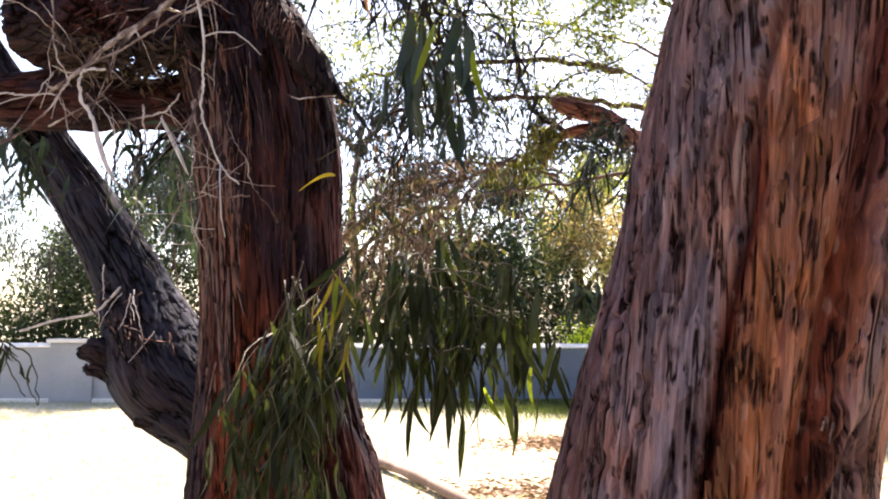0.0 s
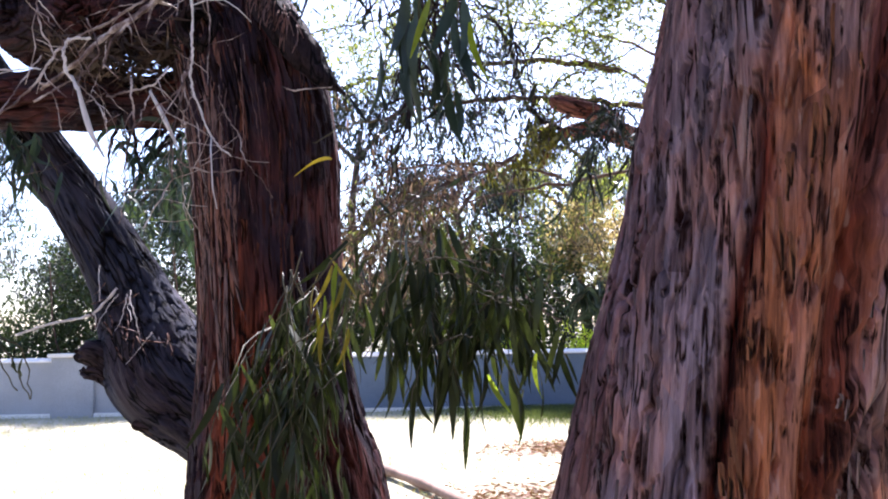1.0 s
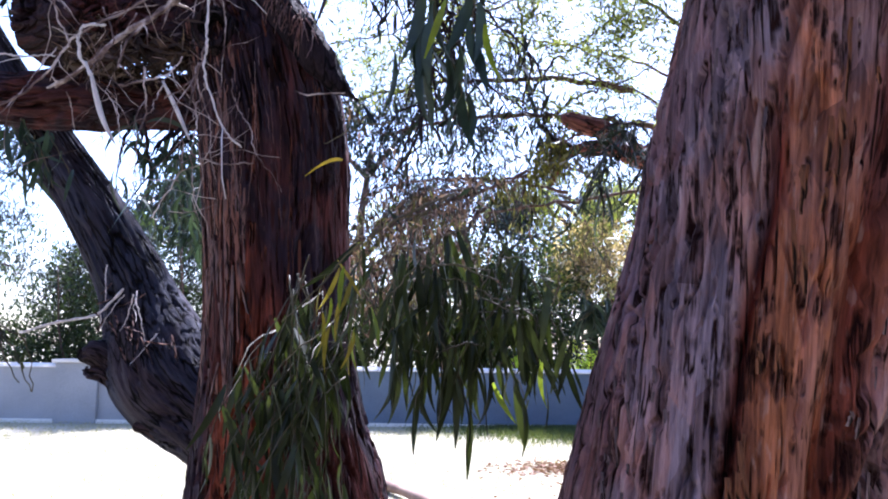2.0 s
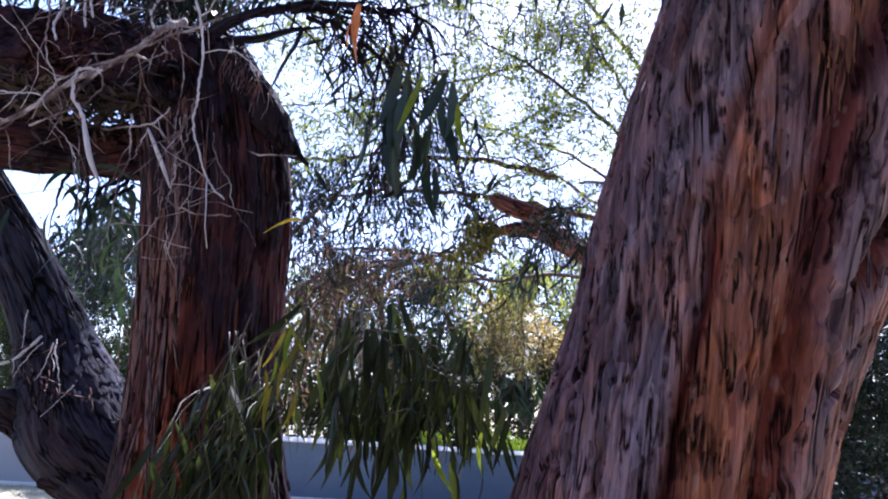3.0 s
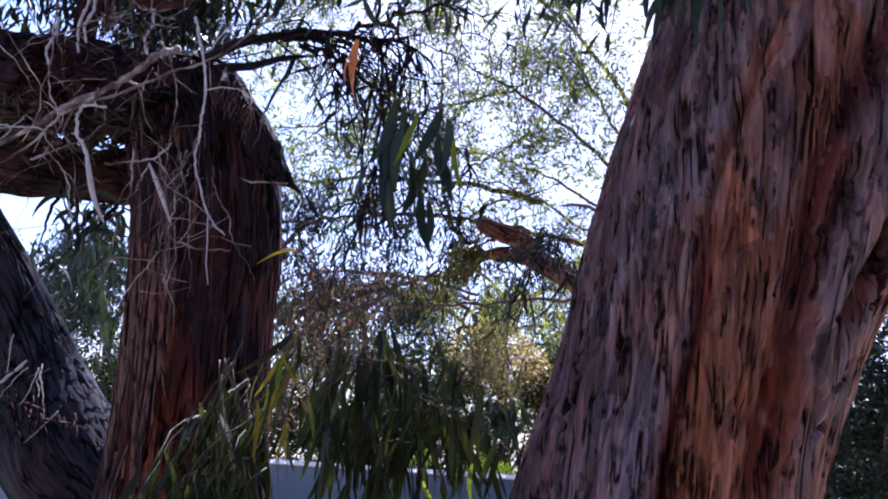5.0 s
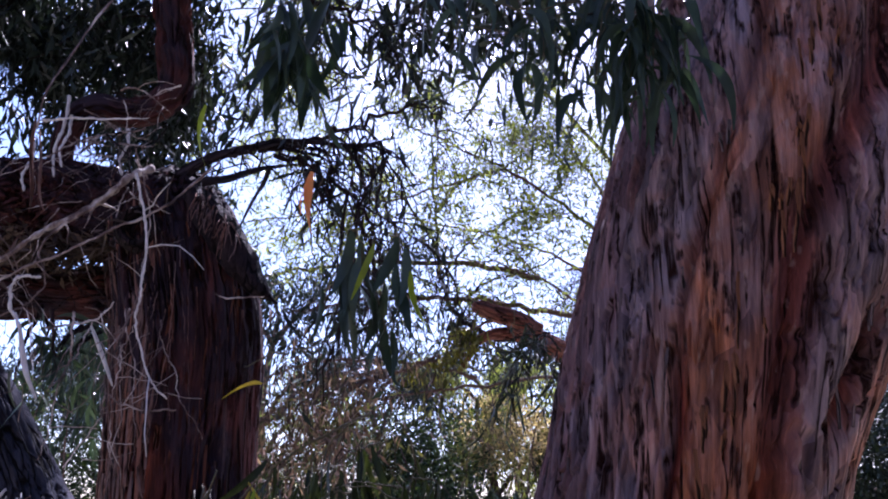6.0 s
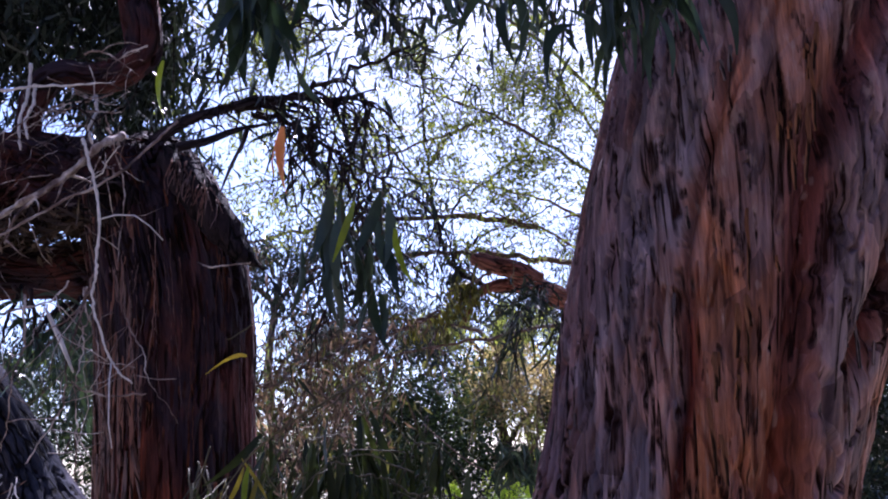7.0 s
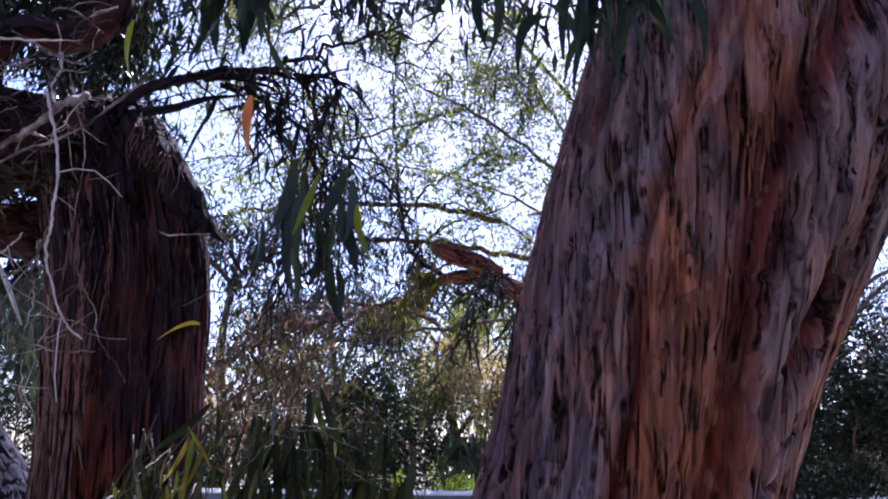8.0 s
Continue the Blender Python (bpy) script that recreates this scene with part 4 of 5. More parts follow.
    # the stem that climbs from the broken limb, with its forks
    climb = [([(1.5, 6.1, 2.95), (0.95, 6.7, 3.2), (0.70, 7.0, 3.65), (0.62, 7.0, 4.3), (0.55, 7.0, 5.2)], 0.028, 0.010),
             ([(0.69, 7.0, 3.75), (0.88, 7.0, 4.05), (1.15, 7.0, 4.25), (1.5, 7.0, 4.5)], 0.016, 0.006), ([(0.61, 7.0, 4.4), (0.9, 7.0, 4.75), (1.25, 7.0, 4.9), (1.7, 7.0, 5.2)], 0.016, 0.006),
             ([(0.80, 6.9, 3.45), (1.1, 6.9, 3.7), (1.4, 6.9, 3.8), (1.85, 6.9, 4.05)], 0.014, 0.006), ([(0.65, 7.0, 4.0), (0.35, 6.9, 4.4), (0.15, 6.9, 4.6), (-0.2, 6.8, 5.0)], 0.014, 0.006)]
    tree_parts(tree, climb[1:], 11, 0.55, 0.0, 15, 0.07, (0.07, 0.018), rng, BARK_LIMB, CROWN_SUN, 6, 0.3)
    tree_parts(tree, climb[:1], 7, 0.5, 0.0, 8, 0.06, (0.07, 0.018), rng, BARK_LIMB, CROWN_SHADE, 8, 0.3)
    return tree


build_mid_tree()


# ---- far trees beyond the wall ----
def build_far_tree(x, y, h, seed, material, twigs=15, per=15, spread=0.17, low=0.35):
    rng = np.random.default_rng(seed)
    tree = thing("gum_tree", "tall gum tree with sunlit open crown beyond the wall", "tree", "trees beyond the wall")
    s = Soup()
    top = np.array((x + rng.uniform(-0.6, 0.6), y, h * 0.8))
    p = spline([(x, y, -0.1), (x + 0.15, y, h * 0.25), (x - 0.1, y, h * 0.5), top], 20)
    s.tube(p, np.linspace(0.025 * h, 0.008 * h, 20), 10)
    s.make("trunk", BARK_FAR, tree)
    limbs = []
    for k in range(9):
        u = rng.uniform(low, 0.95)
        i = int(u * 19)
        a = 2.4 * k + rng.uniform(-0.4, 0.4)
        out = h * rng.uniform(0.22, 0.36)
        q = p[i]
        e = q + np.array((math.cos(a) * out, math.sin(a) * out * 0.8, h * rng.uniform(0.05, 0.22)))
        limbs.append(([q, q + (e - q) * 0.4 + np.array((0, 0, 0.05 * h)), q + (e - q) * 0.75 + np.array((0, 0, 0.04 * h)), e], 0.009 * h, 0.003 * h))
    tree_parts(tree, limbs, twigs, 0.16 * h, 0.12, per, spread, (0.18, 0.038), rng, BARK_FAR, material, 6, 0.9, 3)


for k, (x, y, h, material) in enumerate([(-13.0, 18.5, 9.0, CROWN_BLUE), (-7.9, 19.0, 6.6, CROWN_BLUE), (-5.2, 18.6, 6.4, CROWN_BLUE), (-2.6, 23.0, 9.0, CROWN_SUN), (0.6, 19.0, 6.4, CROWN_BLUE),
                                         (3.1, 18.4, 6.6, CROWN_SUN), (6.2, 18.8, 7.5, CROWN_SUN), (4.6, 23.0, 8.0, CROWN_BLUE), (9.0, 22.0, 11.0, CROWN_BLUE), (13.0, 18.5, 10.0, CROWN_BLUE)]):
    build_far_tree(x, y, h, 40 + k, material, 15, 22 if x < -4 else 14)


# ---- hedge and shrubs behind the wall ----
def build_shrub(name, x, y, w, d, h, count, leaf, material, seed, label, low=0.25):
    rng = np.random.default_rng(seed)
    tree = thing(name, label, "shrub", "shrubs along the wall")
    s = Soup()
    for _ in range(7):
        line = wander((x + rng.uniform(-0.2, 0.2) * w, y + rng.uniform(-0.15, 0.15) * d, -0.05), (rng.normal(0, 0.3), rng.normal(0, 0.3), 1), h * 0.9, 8, rng, 0, 0.18)
        s.tube(line, np.linspace(0.03, 0.008, 9), 5)
    s.make("stem_mass", BARK_FAR, tree)["kind"] = "stuff"
    n = count
    k = 16
    cen = np.column_stack([x + rng.uniform(-0.5, 0.5, k) * w, y + rng.uniform(-0.5, 0.5, k) * d, h * rng.uniform(low, 0.85, k)])
    rad = rng.uniform(0.18, 0.34, k) * min(w, h)
    pick = rng.integers(0, k, n)
    dirs = rng.normal(size=(n, 3))
    dirs /= np.linalg.norm(dirs, axis=1)[:, None]
    c = cen[pick] + dirs * (rad[pick] * rng.uniform(0.55, 1.08, n))[:, None]
    c[:, 2] = np.maximum(c[:, 2], 0.03)
    ax = dirs + rng.normal(0, 0.5, (n, 3))
    leaf_cloud("foliage", c, ax, leaf, leaf * 0.35, material, tree, rng, "", "stuff")


for k, x in enumerate(np.arange(-17.0, 15.0, 1.9)):
    leaves, look_of = ((HEDGE, "dense dark green"), (CROWN_SUN, "sunlit olive green"), (HEDGE, "dense dark green"), (CROWN_BROWN, "dry brown-leaved"))[k % 4]
    if -13.0 < x < 5.0:
        leaves, look_of = HEDGE, "dense dark green"
    build_shrub("shrub", x + 0.4 * math.sin(k * 2.3), 16.6 + 0.6 * math.sin(k * 1.7) + (1.3 if 0.2 < x < 5.0 else 0.0), 2.8, 1.5, 2.9 + 0.7 * math.sin(k * 1.3) + (0.2 if 0.2 < x < 5.0 else 0.0) + (1.0 if -4.5 < x < 0.2 else 0.5 if -1 < x < 7 else 0.7 if -9 < x < -5 else 0.0), 12000 if -4.5 < x < 5.0 else 6500, 0.13, leaves, 100 + k, look_of + " shrub behind the garden wall")
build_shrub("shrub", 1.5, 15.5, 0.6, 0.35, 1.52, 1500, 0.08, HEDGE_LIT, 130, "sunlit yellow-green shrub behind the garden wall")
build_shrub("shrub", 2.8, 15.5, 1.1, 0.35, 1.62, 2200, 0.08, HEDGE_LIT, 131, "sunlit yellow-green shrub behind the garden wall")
build_shrub("shrub", 3.5, 17.0, 2.2, 0.7, 4.6, 4600, 0.10, SHRUB_WARM_LIT, 132, "tall shrub with warm sunlight put into its leaf colour behind the garden wall", 0.62)
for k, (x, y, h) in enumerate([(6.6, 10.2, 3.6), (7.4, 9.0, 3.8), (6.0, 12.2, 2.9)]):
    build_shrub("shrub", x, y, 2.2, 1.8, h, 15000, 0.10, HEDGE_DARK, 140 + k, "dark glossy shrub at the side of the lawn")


# ---- hanging leafy branches close by ----
LEAVES = [leaf_mesh("leaf", 0.18, 0.022, c, t, LEAF) for c, t in ((0.12, 0.5), (-0.2, -0.7), (0.3, 0.9), (-0.06, 0.2), (0.22, -0.4))]
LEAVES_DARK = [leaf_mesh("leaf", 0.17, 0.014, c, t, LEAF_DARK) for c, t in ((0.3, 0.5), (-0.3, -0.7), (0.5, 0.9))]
LEAVES_BLUE = [leaf_mesh("leaf", 0.17, 0.03, c, t, LEAF_BLUE) for c, t in ((0.35, 0.5), (-0.45, -0.7), (0.55, 0.9), (-0.2, 0.3))]
LEAVES_SICKLE = [leaf_mesh("leaf", 0.17, 0.024, c, t, LEAF_BLUE, 0.25, 10, True) for c, t in ((0.7, 0.4), (-0.85, -0.5), (0.95, 0.3), (-0.5, 0.3), (0.3, 0.6))]
LEAVES_BROAD = [leaf_mesh("leaf", 0.18, 0.034, c, t, LEAF_BLUE) for c, t in ((0.12, 0.3), (-0.18, -0.4), (0.25, 0.6), (-0.06, 0.2))]
LEAF_ONE_YELLOW = leaf_mesh("leaf", 0.075, 0.011, 0.95, 0.5, LEAF_YELLOW)
LEAF_ONE_SUNLIT = leaf_mesh("leaf", 0.15, 0.016, 0.3, 0.7, LEAF_OLIVE)
LEAF_ONE_LIME = leaf_mesh("leaf", 0.17, 0.024, 0.35, 0.9, LEAF_LIME)
LEAF_ONE_ORANGE = leaf_mesh("leaf", 0.11, 0.022, 0.18, 0.9, LEAF_ORANGE)


def hang_leaf(data, parent, at, rng, size=1.0, tilt=22, turn=None):
    ob = new("leaf", data)
    ob.parent = parent
    rz = rng.uniform(0, 360) if turn is None else turn
    ob.matrix_basis = pose(at[0], at[1], at[2], rng.normal(0, tilt), rng.normal(0, tilt), rz) @ Matrix.Diagonal((size, size, size, 1))
    return ob


def leafy_branch(tree, stems, leaves, rng, per, size, material=TWIG_GREEN, tilt=22, r=0.0026):
    """Each stem is a branch of its own with its leaves; returns the last one."""
    for st in stems:
        s = Soup()
        p = spline(st, 16)
        p[2:] += np.cumsum(rng.normal(0, 0.004, (14, 3)), axis=0)
        s.tube(p, np.linspace(r, 0.0013, 16), 5)
        br = s.make("leafy_branch", material, tree)
        for _ in range(per):
            i = min(15, int(15 * rng.uniform(0.12, 1.02)))
            at = p[i] + rng.normal(0, 0.006, 3)
            hang_leaf(leaves[rng.integers(0, len(leaves))], br, at, rng, size * rng.uniform(0.5, 1.15), tilt)
    return br


def sprays(origin_box, tip_box, n, rng, sag=0.05):
    out = []
    for _ in range(n):
        a = np.array([rng.uniform(*b) for b in origin_box])
        b = np.array([rng.uniform(*c) for c in tip_box])
        m = (a + b) / 2 + np.array((0, 0, sag)) + rng.normal(0, 0.02, 3)
        out.append([a, m, b])
    return out


def build_near_foliage():
    rng = np.random.default_rng(77)
    low = sprays(((-0.18, 0.20), (2.0, 2.5), (1.52, 1.86)), ((-0.20, 0.30), (1.95, 2.5), (1.34, 1.70)), 19, rng)
    b = leafy_branch(left_tree, low, LEAVES, rng, 8, 1.0, TWIG_GREEN, 10)
    for x, z in ((-0.30, 1.62), (-0.24, 1.55), (-0.27, 1.70), (0.22, 1.47), (0.1, 1.42), (-0.2, 1.6)):
        hang_leaf(LEAF_ONE_LIME, b, (x, 2.02, z), rng, 0.65, 12)
    # A few leaves coloured as if lit yellow, at the left of the spray.
    for _ in range(9):
        hang_leaf(LEAF_ONE_SUNLIT, b, (rng.uniform(-0.33, -0.2), 2.05, rng.uniform(1.5, 1.72)), rng, 0.75, 16)
    base = sprays(((-0.50, -0.30), (2.3, 2.6), (1.40, 1.76)), ((-0.66, -0.31), (2.1, 2.55), (0.95, 1.38)), 44, rng)
    leafy_branch(left_tree, base, LEAVES, rng, 7, 1.0, TWIG_GREEN, 11)
    bridge = sprays(((-0.36, -0.12), (2.2, 2.5), (1.62, 1.80)), ((-0.36, -0.12), (2.2, 2.5), (1.48, 1.62)), 7, rng)
    bridge += sprays(((0.12, 0.26), (2.1, 2.3), (1.56, 1.68)), ((0.24, 0.34), (2.05, 2.25), (1.44, 1.56)), 6, rng)
    leafy_branch(left_tree, bridge, LEAVES, rng, 6, 0.95, TWIG_GREEN, 12)
    upper = sprays(((-0.09, 0.04), (1.55, 1.75), (2.16, 2.25)), ((-0.12, 0.07), (1.55, 1.75), (2.02, 2.14)), 8, rng, 0.02)
    b = leafy_branch(left_tree, upper, LEAVES_BROAD, rng, 4, 0.74, TWIG_GREEN, 11, 0.003)
    hang_leaf(LEAF_ONE_LIME, b, (0.055, 1.5, 2.11), rng, 0.8, 4, 20)
    hang_leaf(LEAF_ONE_LIME, b, (-0.02, 1.52, 2.17), rng, 0.7, 4, 140)
    far_side = sprays(((-1.42, -1.28), (2.4, 2.6), (2.12, 2.2)), ((-1.42, -1.2), (2.4, 2.6), (1.98, 2.08)), 6, rng)
    leafy_branch(left_tree, far_side, LEAVES_BLUE, rng, 6, 0.8)
    left_top = sprays(((-0.40, -0.06), (1.65, 2.1), (2.78, 2.98)), ((-0.40, -0.08), (1.6, 2.0), (2.6, 2.8)), 9, rng)
    b = leafy_branch(left_tree, left_top, LEAVES_BROAD, rng, 7, 1.1, TWIG_GREEN, 13)
    hang_leaf(LEAF_ONE_LIME, b, (-0.405, 1.6, 2.50), rng, 0.8, 6, 50)
    right_top = sprays(((0.02, 0.7), (1.45, 1.7), (2.72, 2.98)), ((0.02, 0.66), (1.45, 1.62), (2.55, 2.78)), 14, rng)
    leafy_branch(near_tree, right_top, LEAVES_SICKLE, rng, 5, 1.1, TWIG_GREEN, 11)
    right_mass = sprays(((0.46, 0.66), (1.42, 1.55), (2.72, 2.9)), ((0.46, 0.64), (1.40, 1.52), (2.54, 2.66)), 10, rng)
    leafy_branch(near_tree, right_mass, LEAVES_SICKLE, rng, 8, 1.15, TWIG_GREEN, 8)
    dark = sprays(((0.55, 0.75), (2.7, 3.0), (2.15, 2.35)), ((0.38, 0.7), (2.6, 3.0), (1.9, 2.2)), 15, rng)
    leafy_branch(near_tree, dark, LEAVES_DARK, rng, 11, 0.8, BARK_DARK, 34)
    side = sprays(((-1.06, -0.98), (1.75, 1.85), (1.50, 1.56)), ((-0.98, -0.89), (1.75, 1.85), (1.36, 1.48)), 3, rng)
    leafy_branch(left_tree, side, LEAVES, rng, 4, 0.45)
    right_low = sprays(((-0.2, 0.22), (2.1, 2.4), (1.45, 1.66)), ((-0.2, 0.2), (2.05, 2.35), (1.28, 1.5)), 14, rng)
    leafy_branch(left_tree, right_low, LEAVES, rng, 6, 1.0, TWIG_GREEN, 8)
    teal = sprays(((0.74, 1.02), (4.75, 5.0), (1.72, 1.86)), ((0.70, 1.06), (4.75, 5.0), (1.58, 1.70)), 16, rng, 0.03)
    teal.append([np.array((0.95, 4.9, 3.0)), np.array((0.90, 4.88, 2.4)), np.array((0.88, 4.88, 1.75))])
    leafy_branch(near_tree, teal, LEAVES_BLUE, rng, 7, 1.0, TWIG_GREEN, 25)
    behind = sprays(((-1.55, -1.25), (3.7, 4.1), (2.45, 2.65)), ((-1.5, -1.15), (3.7, 4.1), (1.85, 2.35)), 14, rng)
    leafy_branch(left_tree, behind, LEAVES_SICKLE, rng, 11, 1.0)
    under = sprays(((-1.2, -0.95), (2.75, 2.95), (2.26, 2.34)), ((-1.2, -1.0), (2.7, 2.9), (1.95, 2.15)), 7, rng, 0.03)
    leafy_branch(left_tree, under, LEAVES_SICKLE, rng, 5, 0.9, BARK_DARK, 22, 0.009)
    # single coloured leaves caught on twigs
    tw = leafy_branch(left_tree, [[(-0.15, 1.85, 2.02), (-0.22, 1.86, 1.99), (-0.30, 1.86, 1.95)]], [LEAF_ONE_YELLOW], rng, 0, 1.0)
    ob = new("leaf", LEAF_ONE_YELLOW)
    ob.parent = tw
    ob["label"] = "curled yellow leaf"
    ob.matrix_basis = pose(-0.258, 1.86, 1.93, 8, 116, 0)
    tw = leafy_branch(left_tree, [[(-0.10, 1.6, 2.6), (-0.13, 1.58, 2.42), (-0.16, 1.565, 2.29)]], [LEAF_ONE_ORANGE], rng, 0, 1.0)
    ob = new("leaf", LEAF_ONE_ORANGE)
    ob.parent = tw
    ob["label"] = "dead orange leaf"
    for dx, dz, k in ((-0.008, -0.02, 0.7), (0.007, -0.045, 0.55)):
        torn = new("leaf", LEAF_ONE_ORANGE)
        torn.parent = tw
        torn.matrix_basis = pose(-0.16 + dx, 1.573, 2.345 + dz, 6, -4 + 500 * dx, 80) @ Matrix.Diagonal((k, k, k, 1))
    ob.matrix_basis = pose(-0.16, 1.575, 2.345, 2, 2, 30) @ Matrix.Diagonal((1.2, 1.2, 1.25, 1))


build_near_foliage()


# ---- the two trees' own crowns overhead ----
def build_canopy():
    rng = np.random.default_rng(31)
    limbs = []
    for k in range(13):
        a = radians(150 + 27.7 * k + rng.uniform(-9, 9))
        out = rng.uniform(3.4, 6.0)
        h = rng.uniform(4.2, 5.5)
        q = np.array((1.8 + 0.3 * (h - 4.6), 1.95 - 0.05 * (h - 4.6), h)) + rng.normal(0, 0.04, 3)
        e = q + np.array((math.cos(a) * out, min(1.6, math.sin(a) * out), rng.uniform(0.7, 2.0)))
        limbs.append(([q, q + (e - q) * 0.35 + np.array((0, 0, 0.5)) + rng.normal(0, 0.22, 3), q + (e - q) * 0.7 + np.array((0, 0, 0.3)) + rng.normal(0, 0.25, 3), e], 0.09, 0.014))
    tree_parts(near_tree, limbs, 15, 1.6, 0.12, 26, 0.18, (0.20, 0.034), rng, BARK_FAR, CROWN_BLUE)
    limbs = []
    for k in range(8):
        a = radians(70 + 41 * k)
        out = rng.uniform(2.6, 4.6)
        q = np.array((-1.05, 2.78, 4.6)) + rng.normal(0, 0.1, 3)
        e = q + np.array((math.cos(a) * out, min(1.2, math.sin(a) * out), rng.uniform(0.3, 1.6)))
        limbs.append(([q, q + (e - q) * 0.35 + np.array((0, 0, 0.4)), q + (e - q) * 0.7 + np.array((0, 0, 0.25)), e], 0.07, 0.015))
    tree_parts(left_tree, limbs, 14, 1.3, 0.15, 24, 0.16, (0.19, 0.032), rng, BARK_FAR, CROWN_BLUE)
    low = [([(-0.95, 2.85, 3.9), (-1.4, 3.1, 3.9), (-1.9, 3.3, 3.75), (-2.5, 3.5, 3.6)], 0.035, 0.008), ([(-0.93, 2.85, 3.85), (-1.35, 3.3, 3.85), (-1.8, 3.6, 3.8), (-2.4, 3.8, 3.75)], 0.03, 0.008),
           ([(-0.88, 2.84, 3.6), (-0.95, 3.2, 3.75), (-1.0, 3.6, 3.8), (-1.3, 4.2, 3.8)], 0.03, 0.008), ([(-0.9, 2.82, 3.8), (-0.6, 3.0, 3.9), (-0.3, 3.2, 3.9), (0.1, 3.3, 3.85)], 0.025, 0.006)]
    tree_parts(left_tree, low[:3], 20, 0.6, 0.10, 54, 0.08, (0.105, 0.019), rng, BARK_LIMB, CROWN_BLUE)
    tree_parts(left_tree, low[3:], 7, 0.6, 0.22, 9, 0.05, (0.13, 0.02), rng, BARK_LIMB, CROWN_BLUE)
    side = [([(-0.60, 2.78, 2.915), (-0.40, 2.78, 2.985), (-0.255, 2.78, 3.0), (-0.02, 2.77, 3.0)], 0.012, 0.006), ([(-0.46, 2.8, 2.96), (-0.3, 2.9, 3.05), (-0.1, 3.0, 3.2), (0.2, 3.1, 3.4)], 0.014, 0.006),
            ([(-0.40, 2.8, 2.94), (-0.2, 2.75, 2.85), (-0.05, 2.7, 2.7), (0.03, 2.68, 2.5)], 0.010, 0.004)]
    tree_parts(left_tree, side, 10, 0.5, 0.24, 1, 0.03, (0.12, 0.016), rng, BARK_LIMB, CROWN_BLUE, 8, 1.0, 5)


build_canopy()


def build_clutter():
    rng = np.random.default_rng(61)
    n = 950
    u = rng.uniform(0, 1, n)
    c = np.column_stack([-0.78 - 0.62 * u, 2.86 + rng.normal(0, 0.08, n), 2.53 + rng.normal(0, 0.04, n)])
    ax = rng.normal(0, 1, (n, 3)) * np.array((1, 1, 0.7))
    leaf_cloud("dead_foliage", c, ax, 0.09, 0.014, CLUTTER, left_tree, rng, "dead brown leaves caught on the limbs", "stuff")


build_clutter()


def build_curled_twigs():
    """Fine dark twigs that curl down from the side branch."""
    rng = np.random.default_rng(83)
    for _ in range(25):
        u = rng.uniform(0, 1)
        start = (-0.58 + 0.62 * u, 2.78 - 0.06 * rng.random(), 2.90 + 0.09 * math.sin(1.6 * u))
        turn = rng.normal(0, 0.5)
        line = [np.array(start)]
        way = rng.uniform(-0.6, 1.9)
        step = rng.uniform(0.035, 0.06)
        for _ in range(9):
            way += turn * 0.9 + rng.normal(0, 0.12)
            line.append(line[-1] + step * np.array((math.cos(way), rng.normal(0, 0.15), -abs(math.sin(way)) if rng.random() < 0.75 else math.sin(way))))
        s = Soup()
        p = spline(line, 34)
        s.tube(p, np.linspace(rng.uniform(0.0035, 0.006), 0.0012, 34), 5)
        s.make("curled_twig", BARK_DARK, left_tree)


build_curled_twigs()


